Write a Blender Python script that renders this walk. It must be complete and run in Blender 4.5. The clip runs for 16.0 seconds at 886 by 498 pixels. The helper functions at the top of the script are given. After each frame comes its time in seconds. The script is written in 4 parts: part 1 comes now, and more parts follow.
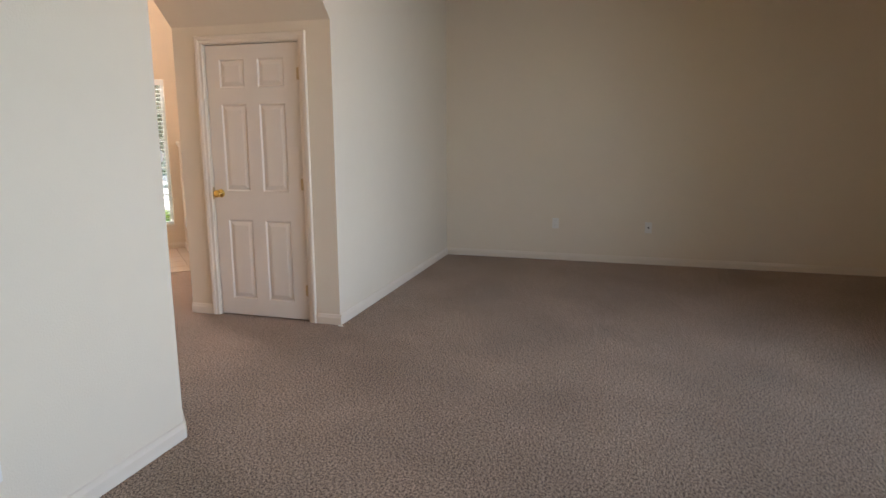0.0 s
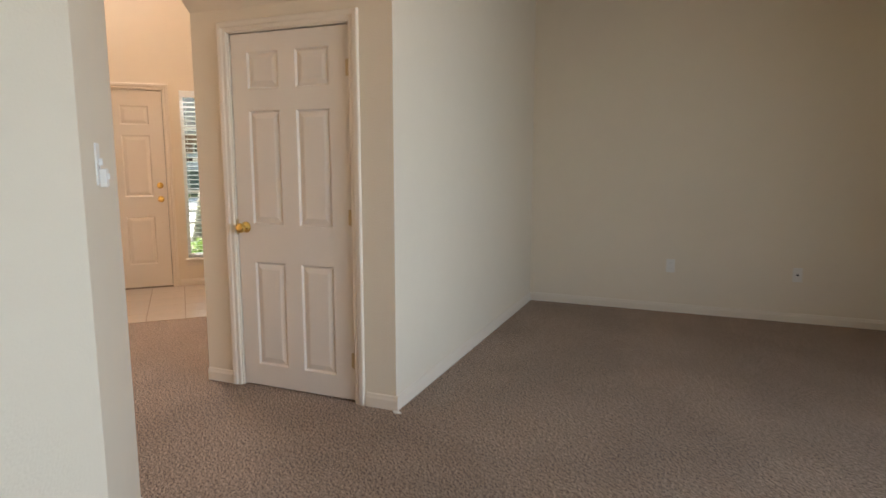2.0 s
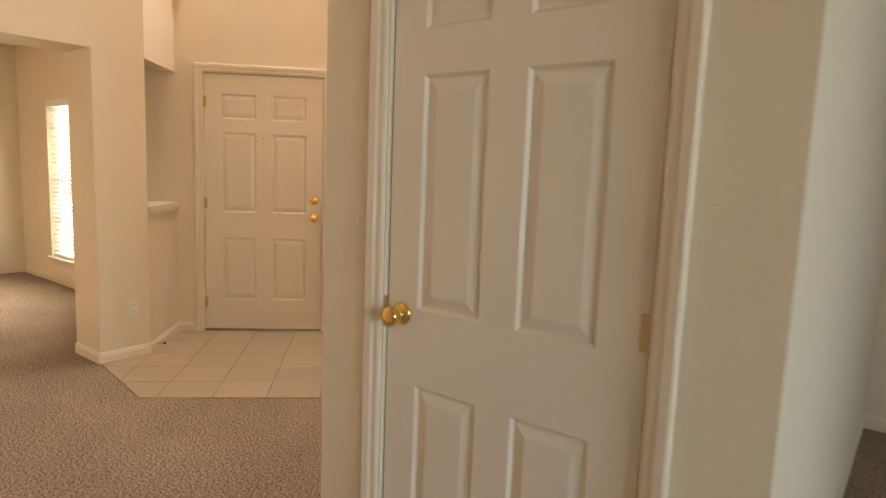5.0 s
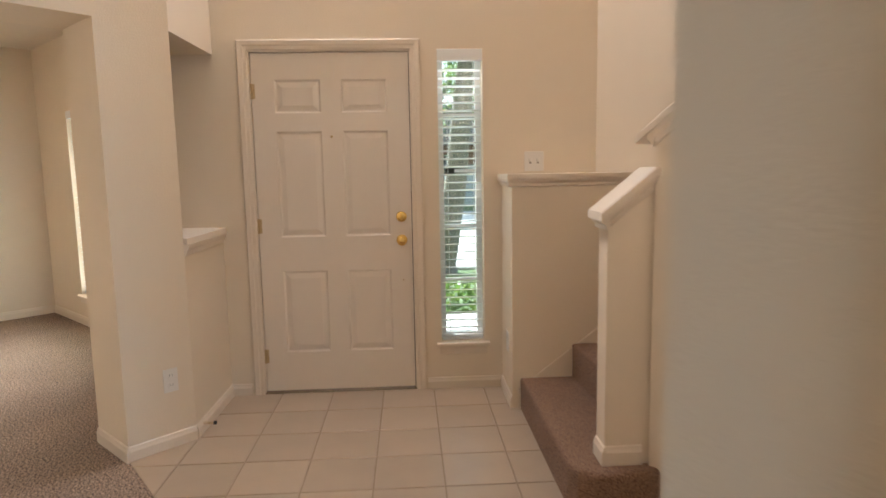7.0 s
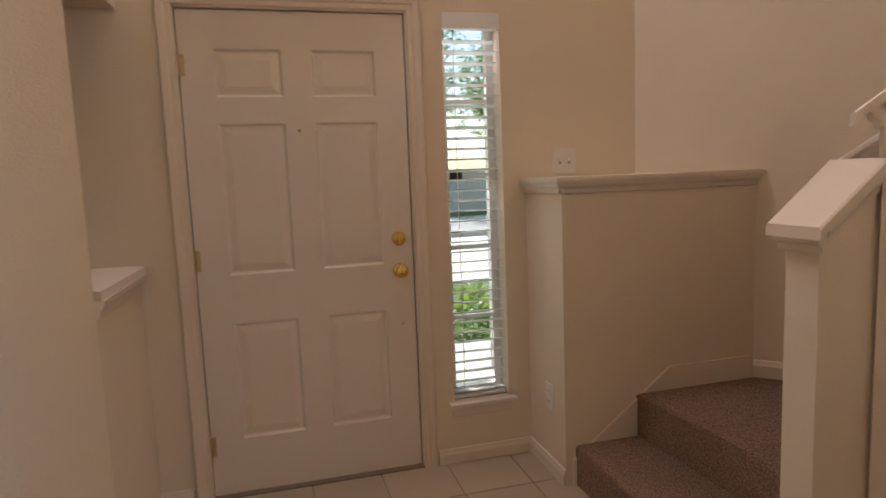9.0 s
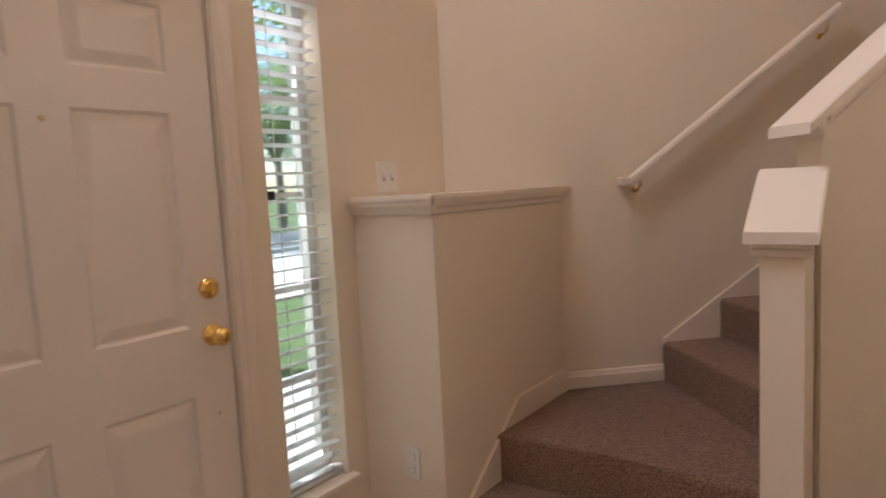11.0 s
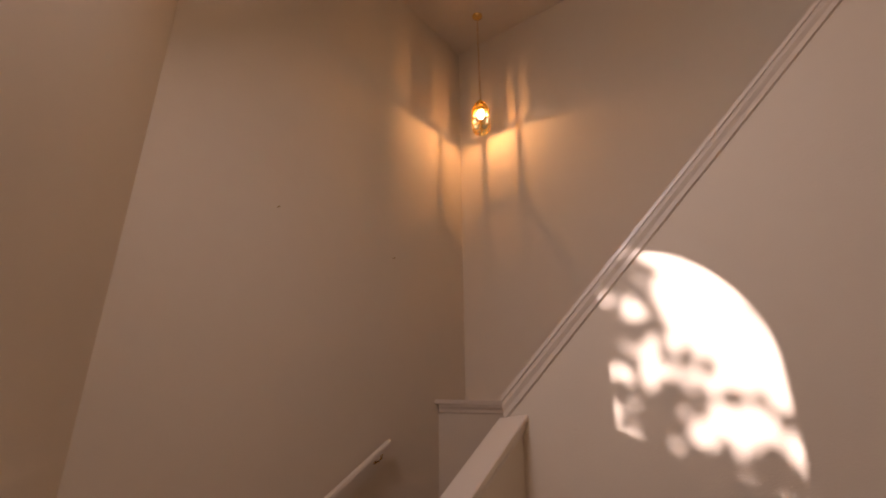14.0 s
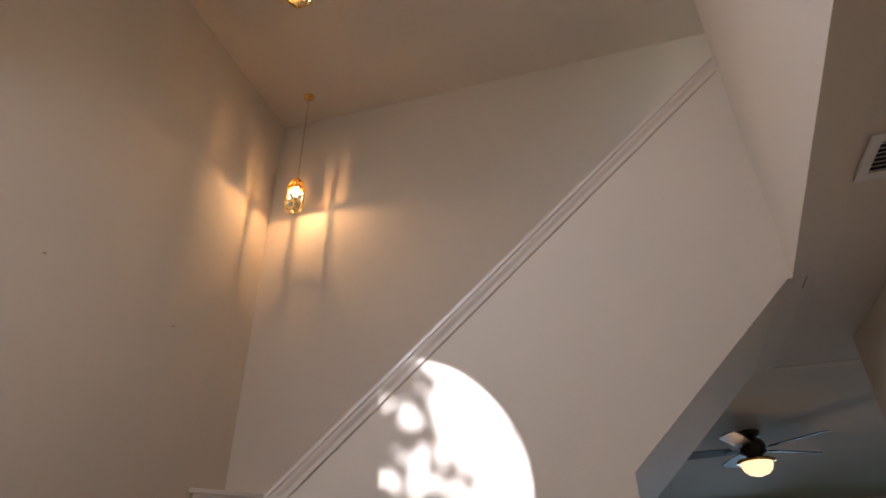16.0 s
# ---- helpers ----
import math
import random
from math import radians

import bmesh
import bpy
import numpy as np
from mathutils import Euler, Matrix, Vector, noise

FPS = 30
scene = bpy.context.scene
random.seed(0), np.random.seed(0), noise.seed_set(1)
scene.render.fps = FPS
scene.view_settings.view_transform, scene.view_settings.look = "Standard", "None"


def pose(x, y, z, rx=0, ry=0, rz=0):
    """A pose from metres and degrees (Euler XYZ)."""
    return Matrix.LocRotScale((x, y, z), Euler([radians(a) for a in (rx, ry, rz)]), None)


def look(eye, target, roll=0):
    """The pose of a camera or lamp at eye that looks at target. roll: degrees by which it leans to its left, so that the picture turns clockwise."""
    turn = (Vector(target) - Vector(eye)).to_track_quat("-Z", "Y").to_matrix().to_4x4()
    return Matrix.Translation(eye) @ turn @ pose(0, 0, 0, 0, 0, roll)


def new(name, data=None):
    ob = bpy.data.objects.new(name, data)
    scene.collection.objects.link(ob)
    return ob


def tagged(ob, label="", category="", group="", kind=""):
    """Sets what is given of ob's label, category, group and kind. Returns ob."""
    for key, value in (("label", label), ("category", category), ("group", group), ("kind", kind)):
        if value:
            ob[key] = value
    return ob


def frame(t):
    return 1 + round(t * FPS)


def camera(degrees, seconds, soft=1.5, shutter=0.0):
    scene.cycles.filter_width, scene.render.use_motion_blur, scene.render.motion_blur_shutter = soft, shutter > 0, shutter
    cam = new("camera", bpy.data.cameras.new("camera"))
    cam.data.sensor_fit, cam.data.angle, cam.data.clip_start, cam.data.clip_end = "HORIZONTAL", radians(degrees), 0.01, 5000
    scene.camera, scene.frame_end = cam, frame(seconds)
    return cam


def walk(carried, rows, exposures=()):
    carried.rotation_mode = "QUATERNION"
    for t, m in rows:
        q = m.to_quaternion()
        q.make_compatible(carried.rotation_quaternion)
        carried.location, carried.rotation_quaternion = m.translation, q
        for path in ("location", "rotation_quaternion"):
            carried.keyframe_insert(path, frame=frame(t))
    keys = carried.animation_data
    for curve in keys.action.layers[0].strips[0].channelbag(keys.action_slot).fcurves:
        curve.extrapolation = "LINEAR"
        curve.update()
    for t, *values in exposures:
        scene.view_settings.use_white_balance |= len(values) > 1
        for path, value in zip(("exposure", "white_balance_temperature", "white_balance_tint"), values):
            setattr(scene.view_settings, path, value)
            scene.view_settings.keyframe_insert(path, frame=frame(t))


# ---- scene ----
cam = camera(71.1, 16.0, shutter=0.5)
PATH = [
    (0, (5.956, -5.749, 1.386), (5.403, -3.862, 1.024), -0.2),
    (0.5, (5.933, -5.57, 1.469), (5.361, -3.692, 1.088), 0.9),
    (1, (5.888, -5.218, 1.408), (5.236, -3.361, 1.049), -1.9),
    (1.5, (5.671, -4.89, 1.369), (4.965, -3.046, 1.051), -0.6),
    (2, (5.418, -4.574, 1.343), (4.669, -2.742, 1.057), 0.0),
    (2.5, (5.3, -4.231, 1.388), (4.436, -2.453, 1.09), -1.1),
    (3, (5.104, -3.949, 1.384), (4.141, -2.217, 1.113), -0.2),
    (3.5, (4.927, -3.67, 1.363), (3.87, -1.99, 1.114), 0.7),
    (4, (4.735, -3.349, 1.382), (3.573, -1.742, 1.126), 0.9),
    (4.5, (4.446, -3.159, 1.381), (3.251, -1.576, 1.123), 1.5),
    (5, (4.156, -2.987, 1.365), (2.934, -1.424, 1.11), 2.2),
    (5.2, (4.045, -2.888, 1.377), (2.804, -1.344, 1.105), 1.6),
    (7.3, (2.758, -2.235, 1.335), (1.427, -0.762, 1.088), -0.9),
    (7.5, (2.65, -2.189, 1.329), (1.322, -0.712, 1.088), -0.5),
    (8, (2.379, -2.139, 1.325), (1.106, -0.611, 1.106), -0.4),
    (8.2, (2.28, -2.106, 1.328), (1.035, -0.556, 1.11), -0.8),
    (10.3, (1.021, -1.754, 1.348), (0.775, 0.216, 1.106), -3.1),
    (10.5, (0.935, -1.711, 1.34), (0.816, 0.271, 1.106), -3.1),
    (11, (0.736, -1.62, 1.337), (0.987, 0.354, 1.141), -2.9),
    (11.5, (0.551, -1.536, 1.388), (1.149, 0.371, 1.317), -2.3),
    (12, (0.408, -1.477, 1.394), (1.272, 0.317, 1.582), -1.9),
    (12.5, (0.292, -1.479, 1.457), (1.362, 0.162, 1.861), -1.3),
    (13, (0.218, -1.558, 1.508), (1.416, -0.068, 2.095), -0.2),
    (13.5, (0.063, -1.568, 1.528), (1.414, -0.293, 2.269), 0.3),
    (14, (-0.064, -1.65, 1.503), (1.382, -0.567, 2.359), -0.2),
    (14.5, (-0.076, -1.693, 1.483), (1.422, -0.758, 2.423), 0.4),
    (15, (-0.041, -1.702, 1.509), (1.511, -0.934, 2.509), 0.6),
    (15.5, (-0.139, -1.68, 1.545), (1.468, -1.091, 2.58), -0.0),
    (16, (-0.133, -1.695, 1.592), (1.498, -1.227, 2.651), -0.8),
]


def rows():
    return [(t, look(eye, target, roll)) for t, eye, target, roll in PATH]


EXPOSURES = [
    (0, 3.12, 6600, 24), (2.5, 3.1, 7000, 20), (4.3, 2.7, 7600, 18), (5, 2.9, 7850, 17), (7.5, 2.6, 5850, 15), (8, 1.8, 6750, 24), (8.2, 1.8, 6750, 24),
    (10.5, 2.4, 5950, 22), (11, 2.35, 6050, 23), (11.5, 2.6, 5700, 20), (12, 2.85, 5150, 17), (12.5, 2.47, 5150, 21), (13, 1.9, 5250, 24), (13.5, 1.5, 5750, 25),
    (14.0, 1.1, 7050, 36), (14.5, 1.75, 6100, 26), (15, 1.7, 5350, 20), (15.5, 1.4, 5350, 18), (16, 1.35, 5600, 19),
]
walk(cam, rows(), EXPOSURES)

# ---- light ----
R = math.sqrt(0.5)
world = bpy.data.worlds.new("world")
scene.world = world
world.use_nodes = True
wn = world.node_tree
sky = wn.nodes.new("ShaderNodeTexSky")
sky.sky_type = "NISHITA"
sky.sun_disc = False
SUN_TRAVEL = Vector((2.69, -0.95, -1.84)).normalized()
sky.sun_elevation = math.asin(-SUN_TRAVEL.z)
sky.sun_rotation = math.atan2(-SUN_TRAVEL.x, -SUN_TRAVEL.y)
wn.links.new(sky.outputs[0], wn.nodes["Background"].inputs[0])
wn.nodes["Background"].inputs[1].default_value = 0.11


def lamp(name, kind, place, target, energy, colour, **values):
    data = bpy.data.lights.new(name, kind)
    data.energy, data.color = energy, colour
    ob = new(name, data)
    ob.matrix_world = look(place, target)
    for key, value in values.items():
        if key == "angle":
            data.angle = value
        elif key == "size":
            data.shape, data.size, data.size_y = "RECTANGLE", value[0], value[1]
        elif key == "spread":
            data.spread = value
        elif key == "radius":
            data.shadow_soft_size = value
    return ob


lamp("sun", "SUN", (0, 0, 20), Vector((0, 0, 20)) + SUN_TRAVEL, 5.0, (1.0, 0.98, 0.955), angle=radians(0.5))
DAY = (0.60, 0.81, 1.0)
LEAFY = (0.95, 0.97, 1.0)
# the sky's light in the openings
lamp("living_window_light", "AREA", (9.14, -2.85, 1.6), (3.97, -1.5, 0.9), 4.6, DAY, size=(1.3, 2.1), spread=radians(92))
lamp("living_window_light", "AREA", (9.14, -4.5, 1.6), (3.97, -4.3, 0.7), 2.4, DAY, size=(1.3, 2.1), spread=radians(85))
# extra fill through the third window, which is added and unseen
lamp("living_window_light", "AREA", (9.14, -6.5, 1.6), (3.97, -6.3, 0.5), 1.6, DAY, size=(1.3, 2.1), spread=radians(75))
lamp("arched_window_light", "AREA", (0.05, -0.10, 4.1), (1.3, -1.2, 2.7), 12, LEAFY, size=(0.85, 0.95))
lamp("sidelight_light", "AREA", (*(R * (0.75 - 0.24), R * (0.75 + 0.24)), 1.17), (R * (0.75 + 1.0), R * (0.75 - 1.0), 0.9), 0.5, LEAFY, size=(0.25, 1.6))
lamp("dining_window_light", "AREA", (-2.5, -0.10, 1.15), (-2.3, -2.0, 0.7), 21, (1.0, 0.94, 0.83), size=(1.4, 1.55), spread=radians(120))
lamp("stair_lantern_bulb", "POINT", (3.58, 0.67, 4.84), (3.58, 0.67, 0), 4.2, (1.0, 0.53, 0.18), radius=0.008)
lamp("fan_bulb", "POINT", (5.38, -2.65, 2.66), (5.38, -2.65, 0), 1.6, (1.0, 0.60, 0.28), radius=0.05)


# ---- materials ----
def material(name, colour, rough=0.6, metal=0.0, grain=0.0, scale=40.0, bump=0.0, bump_scale=200.0, spec=0.5, stain=0.0):
    m = bpy.data.materials.new(name)
    m.use_nodes = True
    t = m.node_tree
    b = t.nodes["Principled BSDF"]
    b.inputs["Roughness"].default_value, b.inputs["Metallic"].default_value = rough, metal
    b.inputs["Specular IOR Level"].default_value = spec
    b.inputs["Base Color"].default_value = (*colour, 1)
    co = t.nodes.new("ShaderNodeTexCoord")
    if grain or stain:
        n = t.nodes.new("ShaderNodeTexNoise")
        n.inputs["Scale"].default_value, n.inputs["Detail"].default_value = scale, 4
        t.links.new(co.outputs["Object"], n.inputs["Vector"])
        n2 = t.nodes.new("ShaderNodeTexNoise")
        n2.inputs["Scale"].default_value, n2.inputs["Detail"].default_value = 1.3, 3
        t.links.new(co.outputs["Object"], n2.inputs["Vector"])
        add = t.nodes.new("ShaderNodeMath")
        add.operation = "MULTIPLY_ADD"
        add.inputs[1].default_value = 2 * grain
        t.links.new(n.outputs["Fac"], add.inputs[0])
        sub = t.nodes.new("ShaderNodeMath")
        sub.operation = "MULTIPLY_ADD"
        sub.inputs[1].default_value, sub.inputs[2].default_value = 2 * stain, 1 - grain - stain
        t.links.new(n2.outputs["Fac"], sub.inputs[0])
        t.links.new(sub.outputs[0], add.inputs[2])
        mul = t.nodes.new("ShaderNodeVectorMath")
        mul.operation = "SCALE"
        mul.inputs[0].default_value = colour
        t.links.new(add.outputs[0], mul.inputs["Scale"])
        t.links.new(mul.outputs[0], b.inputs["Base Color"])
    if bump:
        n = t.nodes.new("ShaderNodeTexNoise")
        n.inputs["Scale"].default_value, n.inputs["Detail"].default_value = bump_scale, 3
        t.links.new(co.outputs["Object"], n.inputs["Vector"])
        u = t.nodes.new("ShaderNodeBump")
        u.inputs["Strength"].default_value, u.inputs["Distance"].default_value = 1.0, bump
        t.links.new(n.outputs["Fac"], u.inputs["Height"])
        t.links.new(u.outputs[0], b.inputs["Normal"])
    return m


PAINT = material("wall_paint", (0.75, 0.645, 0.505), 0.75, grain=0.015, scale=9, bump=0.0012, bump_scale=140, spec=0.3, stain=0.03)
CEIL = material("ceiling_paint", (0.72, 0.63, 0.51), 0.9, grain=0.02, scale=30, bump=0.003, bump_scale=70, spec=0.2)
TRIM = material("trim_paint", (0.75, 0.65, 0.53), 0.38, grain=0.012, scale=14, bump=0.0003, bump_scale=90, stain=0.02)
DOORP = material("door_paint", (0.74, 0.66, 0.57), 0.34, grain=0.015, scale=18, bump=0.0004, bump_scale=120, stain=0.025)
BRASS = material("polished_brass", (0.85, 0.58, 0.18), 0.16, 1.0, grain=0.05, scale=60)
WORN = material("worn_brass", (0.55, 0.42, 0.25), 0.35, 1.0, grain=0.15, scale=120)
TARNISH = material("tarnished_metal", (0.16, 0.12, 0.075), 0.55, 0.6, grain=0.15, scale=90)
DARK = material("dark_gap", (0.03, 0.025, 0.02), 0.8)
# Grey that paints the shade inside the plates' slots.
SLOT_SHADE = material("slot_shade", (0.30, 0.27, 0.23), 0.7)
PLATE = material("white_plastic", (0.76, 0.72, 0.66), 0.35, grain=0.01, scale=30)
VINYL = material("white_frame_vinyl", (0.80, 0.80, 0.78), 0.4, grain=0.02, scale=40)
SLAT = material("white_vinyl", (0.82, 0.83, 0.80), 0.42, grain=0.02, scale=40)
def translucent(m, share, colour):
    """Adds light that comes through a thin sheet."""
    t = m.node_tree
    b = t.nodes["Principled BSDF"]
    tr = t.nodes.new("ShaderNodeBsdfTranslucent")
    tr.inputs[0].default_value = (*colour, 1)
    mix = t.nodes.new("ShaderNodeMixShader")
    mix.inputs[0].default_value = share
    t.links.new(b.outputs[0], mix.inputs[1])
    t.links.new(tr.outputs[0], mix.inputs[2])
    t.links.new(mix.outputs[0], t.nodes["Material Output"].inputs[0])


translucent(SLAT, 0.25, (0.85, 0.87, 0.84))
RUBBER = material("black_rubber", (0.03, 0.03, 0.03), 0.6)
GROUT = material("grout", (0.33, 0.255, 0.18), 0.9, grain=0.15, scale=60)
BLADE = material("dark_fan_wood", (0.05, 0.035, 0.025), 0.45, grain=0.3, scale=20)
BRONZE = material("dark_bronze", (0.06, 0.045, 0.035), 0.35, 0.8, grain=0.1, scale=40)
GRASS = material("grass", (0.10, 0.16, 0.045), 0.9, grain=0.5, scale=25, bump=0.02, bump_scale=60, stain=0.2)
ROADM = material("street_concrete", (0.38, 0.37, 0.35), 0.9, grain=0.2, scale=60, stain=0.1)
CONCRETE = material("concrete", (0.55, 0.53, 0.49), 0.85, grain=0.1, scale=40, stain=0.08)
BARK = material("bark", (0.22, 0.19, 0.155), 0.9, grain=0.4, scale=18, bump=0.02, bump_scale=30)
CARPAINT = material("white_car_paint", (0.8, 0.8, 0.8), 0.2)
TYRE = material("tyre", (0.02, 0.02, 0.02), 0.8)
CARGLASS = material("tinted_car_glass", (0.02, 0.025, 0.03), 0.05)
BINM = material("green_plastic", (0.03, 0.07, 0.05), 0.5, grain=0.05)
BRICKM = material("red_brick", (0.32, 0.17, 0.12), 0.9, grain=0.3, scale=12, stain=0.1)
SHINGLE = material("shingle", (0.12, 0.11, 0.10), 0.9, grain=0.3, scale=20)


def carpet_material(name, scale, low, high, dark, light):
    """Cut pile: tufts in two tones, with broad brushed patches."""
    m = material(name, (0.30, 0.225, 0.175), 0.95, spec=0.1)
    t = m.node_tree
    b = t.nodes["Principled BSDF"]
    b.inputs["Sheen Weight"].default_value = 0.15
    co = t.nodes["Texture Coordinate"]
    tuft = t.nodes.new("ShaderNodeTexNoise")
    tuft.inputs["Scale"].default_value, tuft.inputs["Detail"].default_value, tuft.inputs["Roughness"].default_value = scale, 4, 0.7
    t.links.new(co.outputs["Object"], tuft.inputs["Vector"])
    ramp = t.nodes.new("ShaderNodeValToRGB")
    ramp.color_ramp.elements[0].position, ramp.color_ramp.elements[1].position = low, high
    ramp.color_ramp.elements[0].color = (*dark, 1)
    ramp.color_ramp.elements[1].color = (*light, 1)
    t.links.new(tuft.outputs["Fac"], ramp.inputs[0])
    broad = t.nodes.new("ShaderNodeTexNoise")
    broad.inputs["Scale"].default_value, broad.inputs["Detail"].default_value, broad.inputs["Distortion"].default_value = 1.6, 4, 0.3
    t.links.new(co.outputs["Object"], broad.inputs["Vector"])
    rng = t.nodes.new("ShaderNodeMapRange")
    rng.inputs["From Min"].default_value, rng.inputs["From Max"].default_value = 0.35, 0.65
    rng.inputs["To Min"].default_value, rng.inputs["To Max"].default_value = 0.90, 1.10
    t.links.new(broad.outputs["Fac"], rng.inputs["Value"])
    mul = t.nodes.new("ShaderNodeVectorMath")
    mul.operation = "SCALE"
    t.links.new(ramp.outputs[0], mul.inputs[0])
    t.links.new(rng.outputs[0], mul.inputs["Scale"])
    t.links.new(mul.outputs[0], b.inputs["Base Color"])
    bump = t.nodes.new("ShaderNodeBump")
    bump.inputs["Strength"].default_value, bump.inputs["Distance"].default_value = 1.0, 0.012
    t.links.new(tuft.outputs["Fac"], bump.inputs["Height"])
    t.links.new(bump.outputs[0], b.inputs["Normal"])
    return m


CARPET = carpet_material("carpet", 96, 0.405, 0.595, (0.076, 0.047, 0.034), (0.60, 0.44, 0.325))
# Floor carpet in darker, browner tones: the stairs' shade put into colour.
SHADED_PILE = carpet_material("shaded_stair_carpet", 150, 0.36, 0.66, (0.115, 0.055, 0.031), (0.47, 0.285, 0.175))


def tile_material():
    m = material("tile", (0.43, 0.335, 0.24), 0.32, grain=0.06, scale=7, bump=0.0006, bump_scale=30, stain=0.08)
    t = m.node_tree
    b = t.nodes["Principled BSDF"]
    link = b.inputs["Base Color"].links[0].from_socket
    info = t.nodes.new("ShaderNodeObjectInfo")
    rng = t.nodes.new("ShaderNodeMapRange")
    rng.inputs["To Min"].default_value, rng.inputs["To Max"].default_value = 0.92, 1.06
    t.links.new(info.outputs["Random"], rng.inputs["Value"])
    mul = t.nodes.new("ShaderNodeVectorMath")
    mul.operation = "SCALE"
    t.links.new(link, mul.inputs[0])
    t.links.new(rng.outputs[0], mul.inputs["Scale"])
    t.links.new(mul.outputs[0], b.inputs["Base Color"])
    return m


TILE = tile_material()


def leaf_material():
    m = material("leaf", (0.09, 0.17, 0.03), 0.5)
    t = m.node_tree
    b = t.nodes["Principled BSDF"]
    geo = t.nodes.new("ShaderNodeNewGeometry")
    ramp = t.nodes.new("ShaderNodeValToRGB")
    ramp.color_ramp.elements[0].color = (0.07, 0.14, 0.03, 1)
    ramp.color_ramp.elements[1].color = (0.24, 0.33, 0.07, 1)
    t.links.new(geo.outputs["Random Per Island"], ramp.inputs[0])
    t.links.new(ramp.outputs[0], b.inputs["Base Color"])
    b.inputs["Transmission Weight"].default_value = 0.0
    tr = t.nodes.new("ShaderNodeBsdfTranslucent")
    t.links.new(ramp.outputs[0], tr.inputs[0])
    mix = t.nodes.new("ShaderNodeMixShader")
    mix.inputs[0].default_value = 0.5
    t.links.new(b.outputs[0], mix.inputs[1])
    t.links.new(tr.outputs[0], mix.inputs[2])
    t.links.new(mix.outputs[0], t.nodes["Material Output"].inputs[0])
    return m


LEAF = leaf_material()


def glass_material():
    m = bpy.data.materials.new("window_glass")
    m.use_nodes = True
    t = m.node_tree
    b = t.nodes["Principled BSDF"]
    tr = t.nodes.new("ShaderNodeBsdfTransparent")
    tr.inputs[0].default_value = (0.66, 0.71, 0.68, 1)  # tint added to dim the over-bright view outside
    gl = t.nodes.new("ShaderNodeBsdfGlossy")
    gl.inputs["Roughness"].default_value = 0.02
    lw = t.nodes.new("ShaderNodeLayerWeight")
    lw.inputs["Blend"].default_value = 0.12
    gloss = t.nodes.new("ShaderNodeMath")
    gloss.operation = "MULTIPLY_ADD"
    gloss.inputs[1].default_value, gloss.inputs[2].default_value = 0.7, 0.04
    t.links.new(lw.outputs["Facing"], gloss.inputs[0])
    mix = t.nodes.new("ShaderNodeMixShader")
    t.links.new(gloss.outputs[0], mix.inputs[0])
    t.links.new(tr.outputs[0], mix.inputs[1])
    t.links.new(gl.outputs[0], mix.inputs[2])
    t.links.new(mix.outputs[0], t.nodes["Material Output"].inputs[0])
    t.nodes.remove(b)
    return m


GLASS = glass_material()


def glow_material(name, colour, strength):
    m = bpy.data.materials.new(name)
    m.use_nodes = True
    b = m.node_tree.nodes["Principled BSDF"]
    b.inputs["Base Color"].default_value = (*colour, 1)
    b.inputs["Emission Color"].default_value = (*colour, 1)
    b.inputs["Emission Strength"].default_value = strength
    return m


BULB = glow_material("glowing_bulb", (1.0, 0.80, 0.52), 11.0)
FANGLASS = glow_material("lit_frosted_glass", (1.0, 0.60, 0.26), 0.7)


# ---- building helpers ----
FRONT = pose(0, 0, 0, 0, 0, 45)  # x along the front wall, y outwards


def link_mesh(name, bm, mat, smooth=False):
    me = bpy.data.meshes.new(name)
    bmesh.ops.recalc_face_normals(bm, faces=bm.faces)
    if smooth:
        for f in bm.faces:
            f.smooth = True
    bm.to_mesh(me)
    bm.free()
    me.materials.append(mat)
    return new(name, me)


def thing(name, bm, mat, label, category, group="", kind="", m=None, smooth=False):
    ob = link_mesh(name, bm, mat, smooth)
    if m is not None:
        ob.matrix_world = m
    return tagged(ob, label, category, group, kind)


def empty(name, label, category, group="", kind="", m=None):
    ob = new(name)
    ob.empty_display_size = 0.1
    if m is not None:
        ob.matrix_world = m
    return tagged(ob, label, category, group, kind)


def part(name, bm, mat, parent, label="", smooth=False, m=None):
    ob = link_mesh(name, bm, mat, smooth)
    ob.parent = parent
    if m is not None:
        ob.matrix_local = m
    return tagged(ob, label)


def box(bm, x0, x1, y0, y1, z0, z1, bevel=0.0):
    v = [bm.verts.new((x, y, z)) for x in (x0, x1) for y in (y0, y1) for z in (z0, z1)]
    fs = [bm.faces.new([v[i] for i in q]) for q in ((0, 1, 3, 2), (4, 6, 7, 5), (0, 4, 5, 1), (2, 3, 7, 6), (0, 2, 6, 4), (1, 5, 7, 3))]
    if bevel:
        es = list({e for f in fs for e in f.edges})
        bmesh.ops.bevel(bm, geom=es, offset=bevel, segments=2, affect="EDGES", profile=0.5)
    return bm


def boxed(*a, **k):
    return box(bmesh.new(), *a, **k)


def prism(bm, poly, lo, hi, axis="z"):
    """A polygon extruded along an axis; for x the polygon is in (y, z), for y in (x, z)."""
    def at(p, h):
        return {"z": (p[0], p[1], h), "x": (h, p[0], p[1]), "y": (p[0], h, p[1])}[axis]
    a = [bm.verts.new(at(p, lo)) for p in poly]
    b = [bm.verts.new(at(p, hi)) for p in poly]
    bm.faces.new(a)
    bm.faces.new(b)
    for i in range(len(poly)):
        j = (i + 1) % len(poly)
        bm.faces.new((a[i], a[j], b[j], b[i]))
    return bm


def prismed(*a, **k):
    return prism(bmesh.new(), *a, **k)


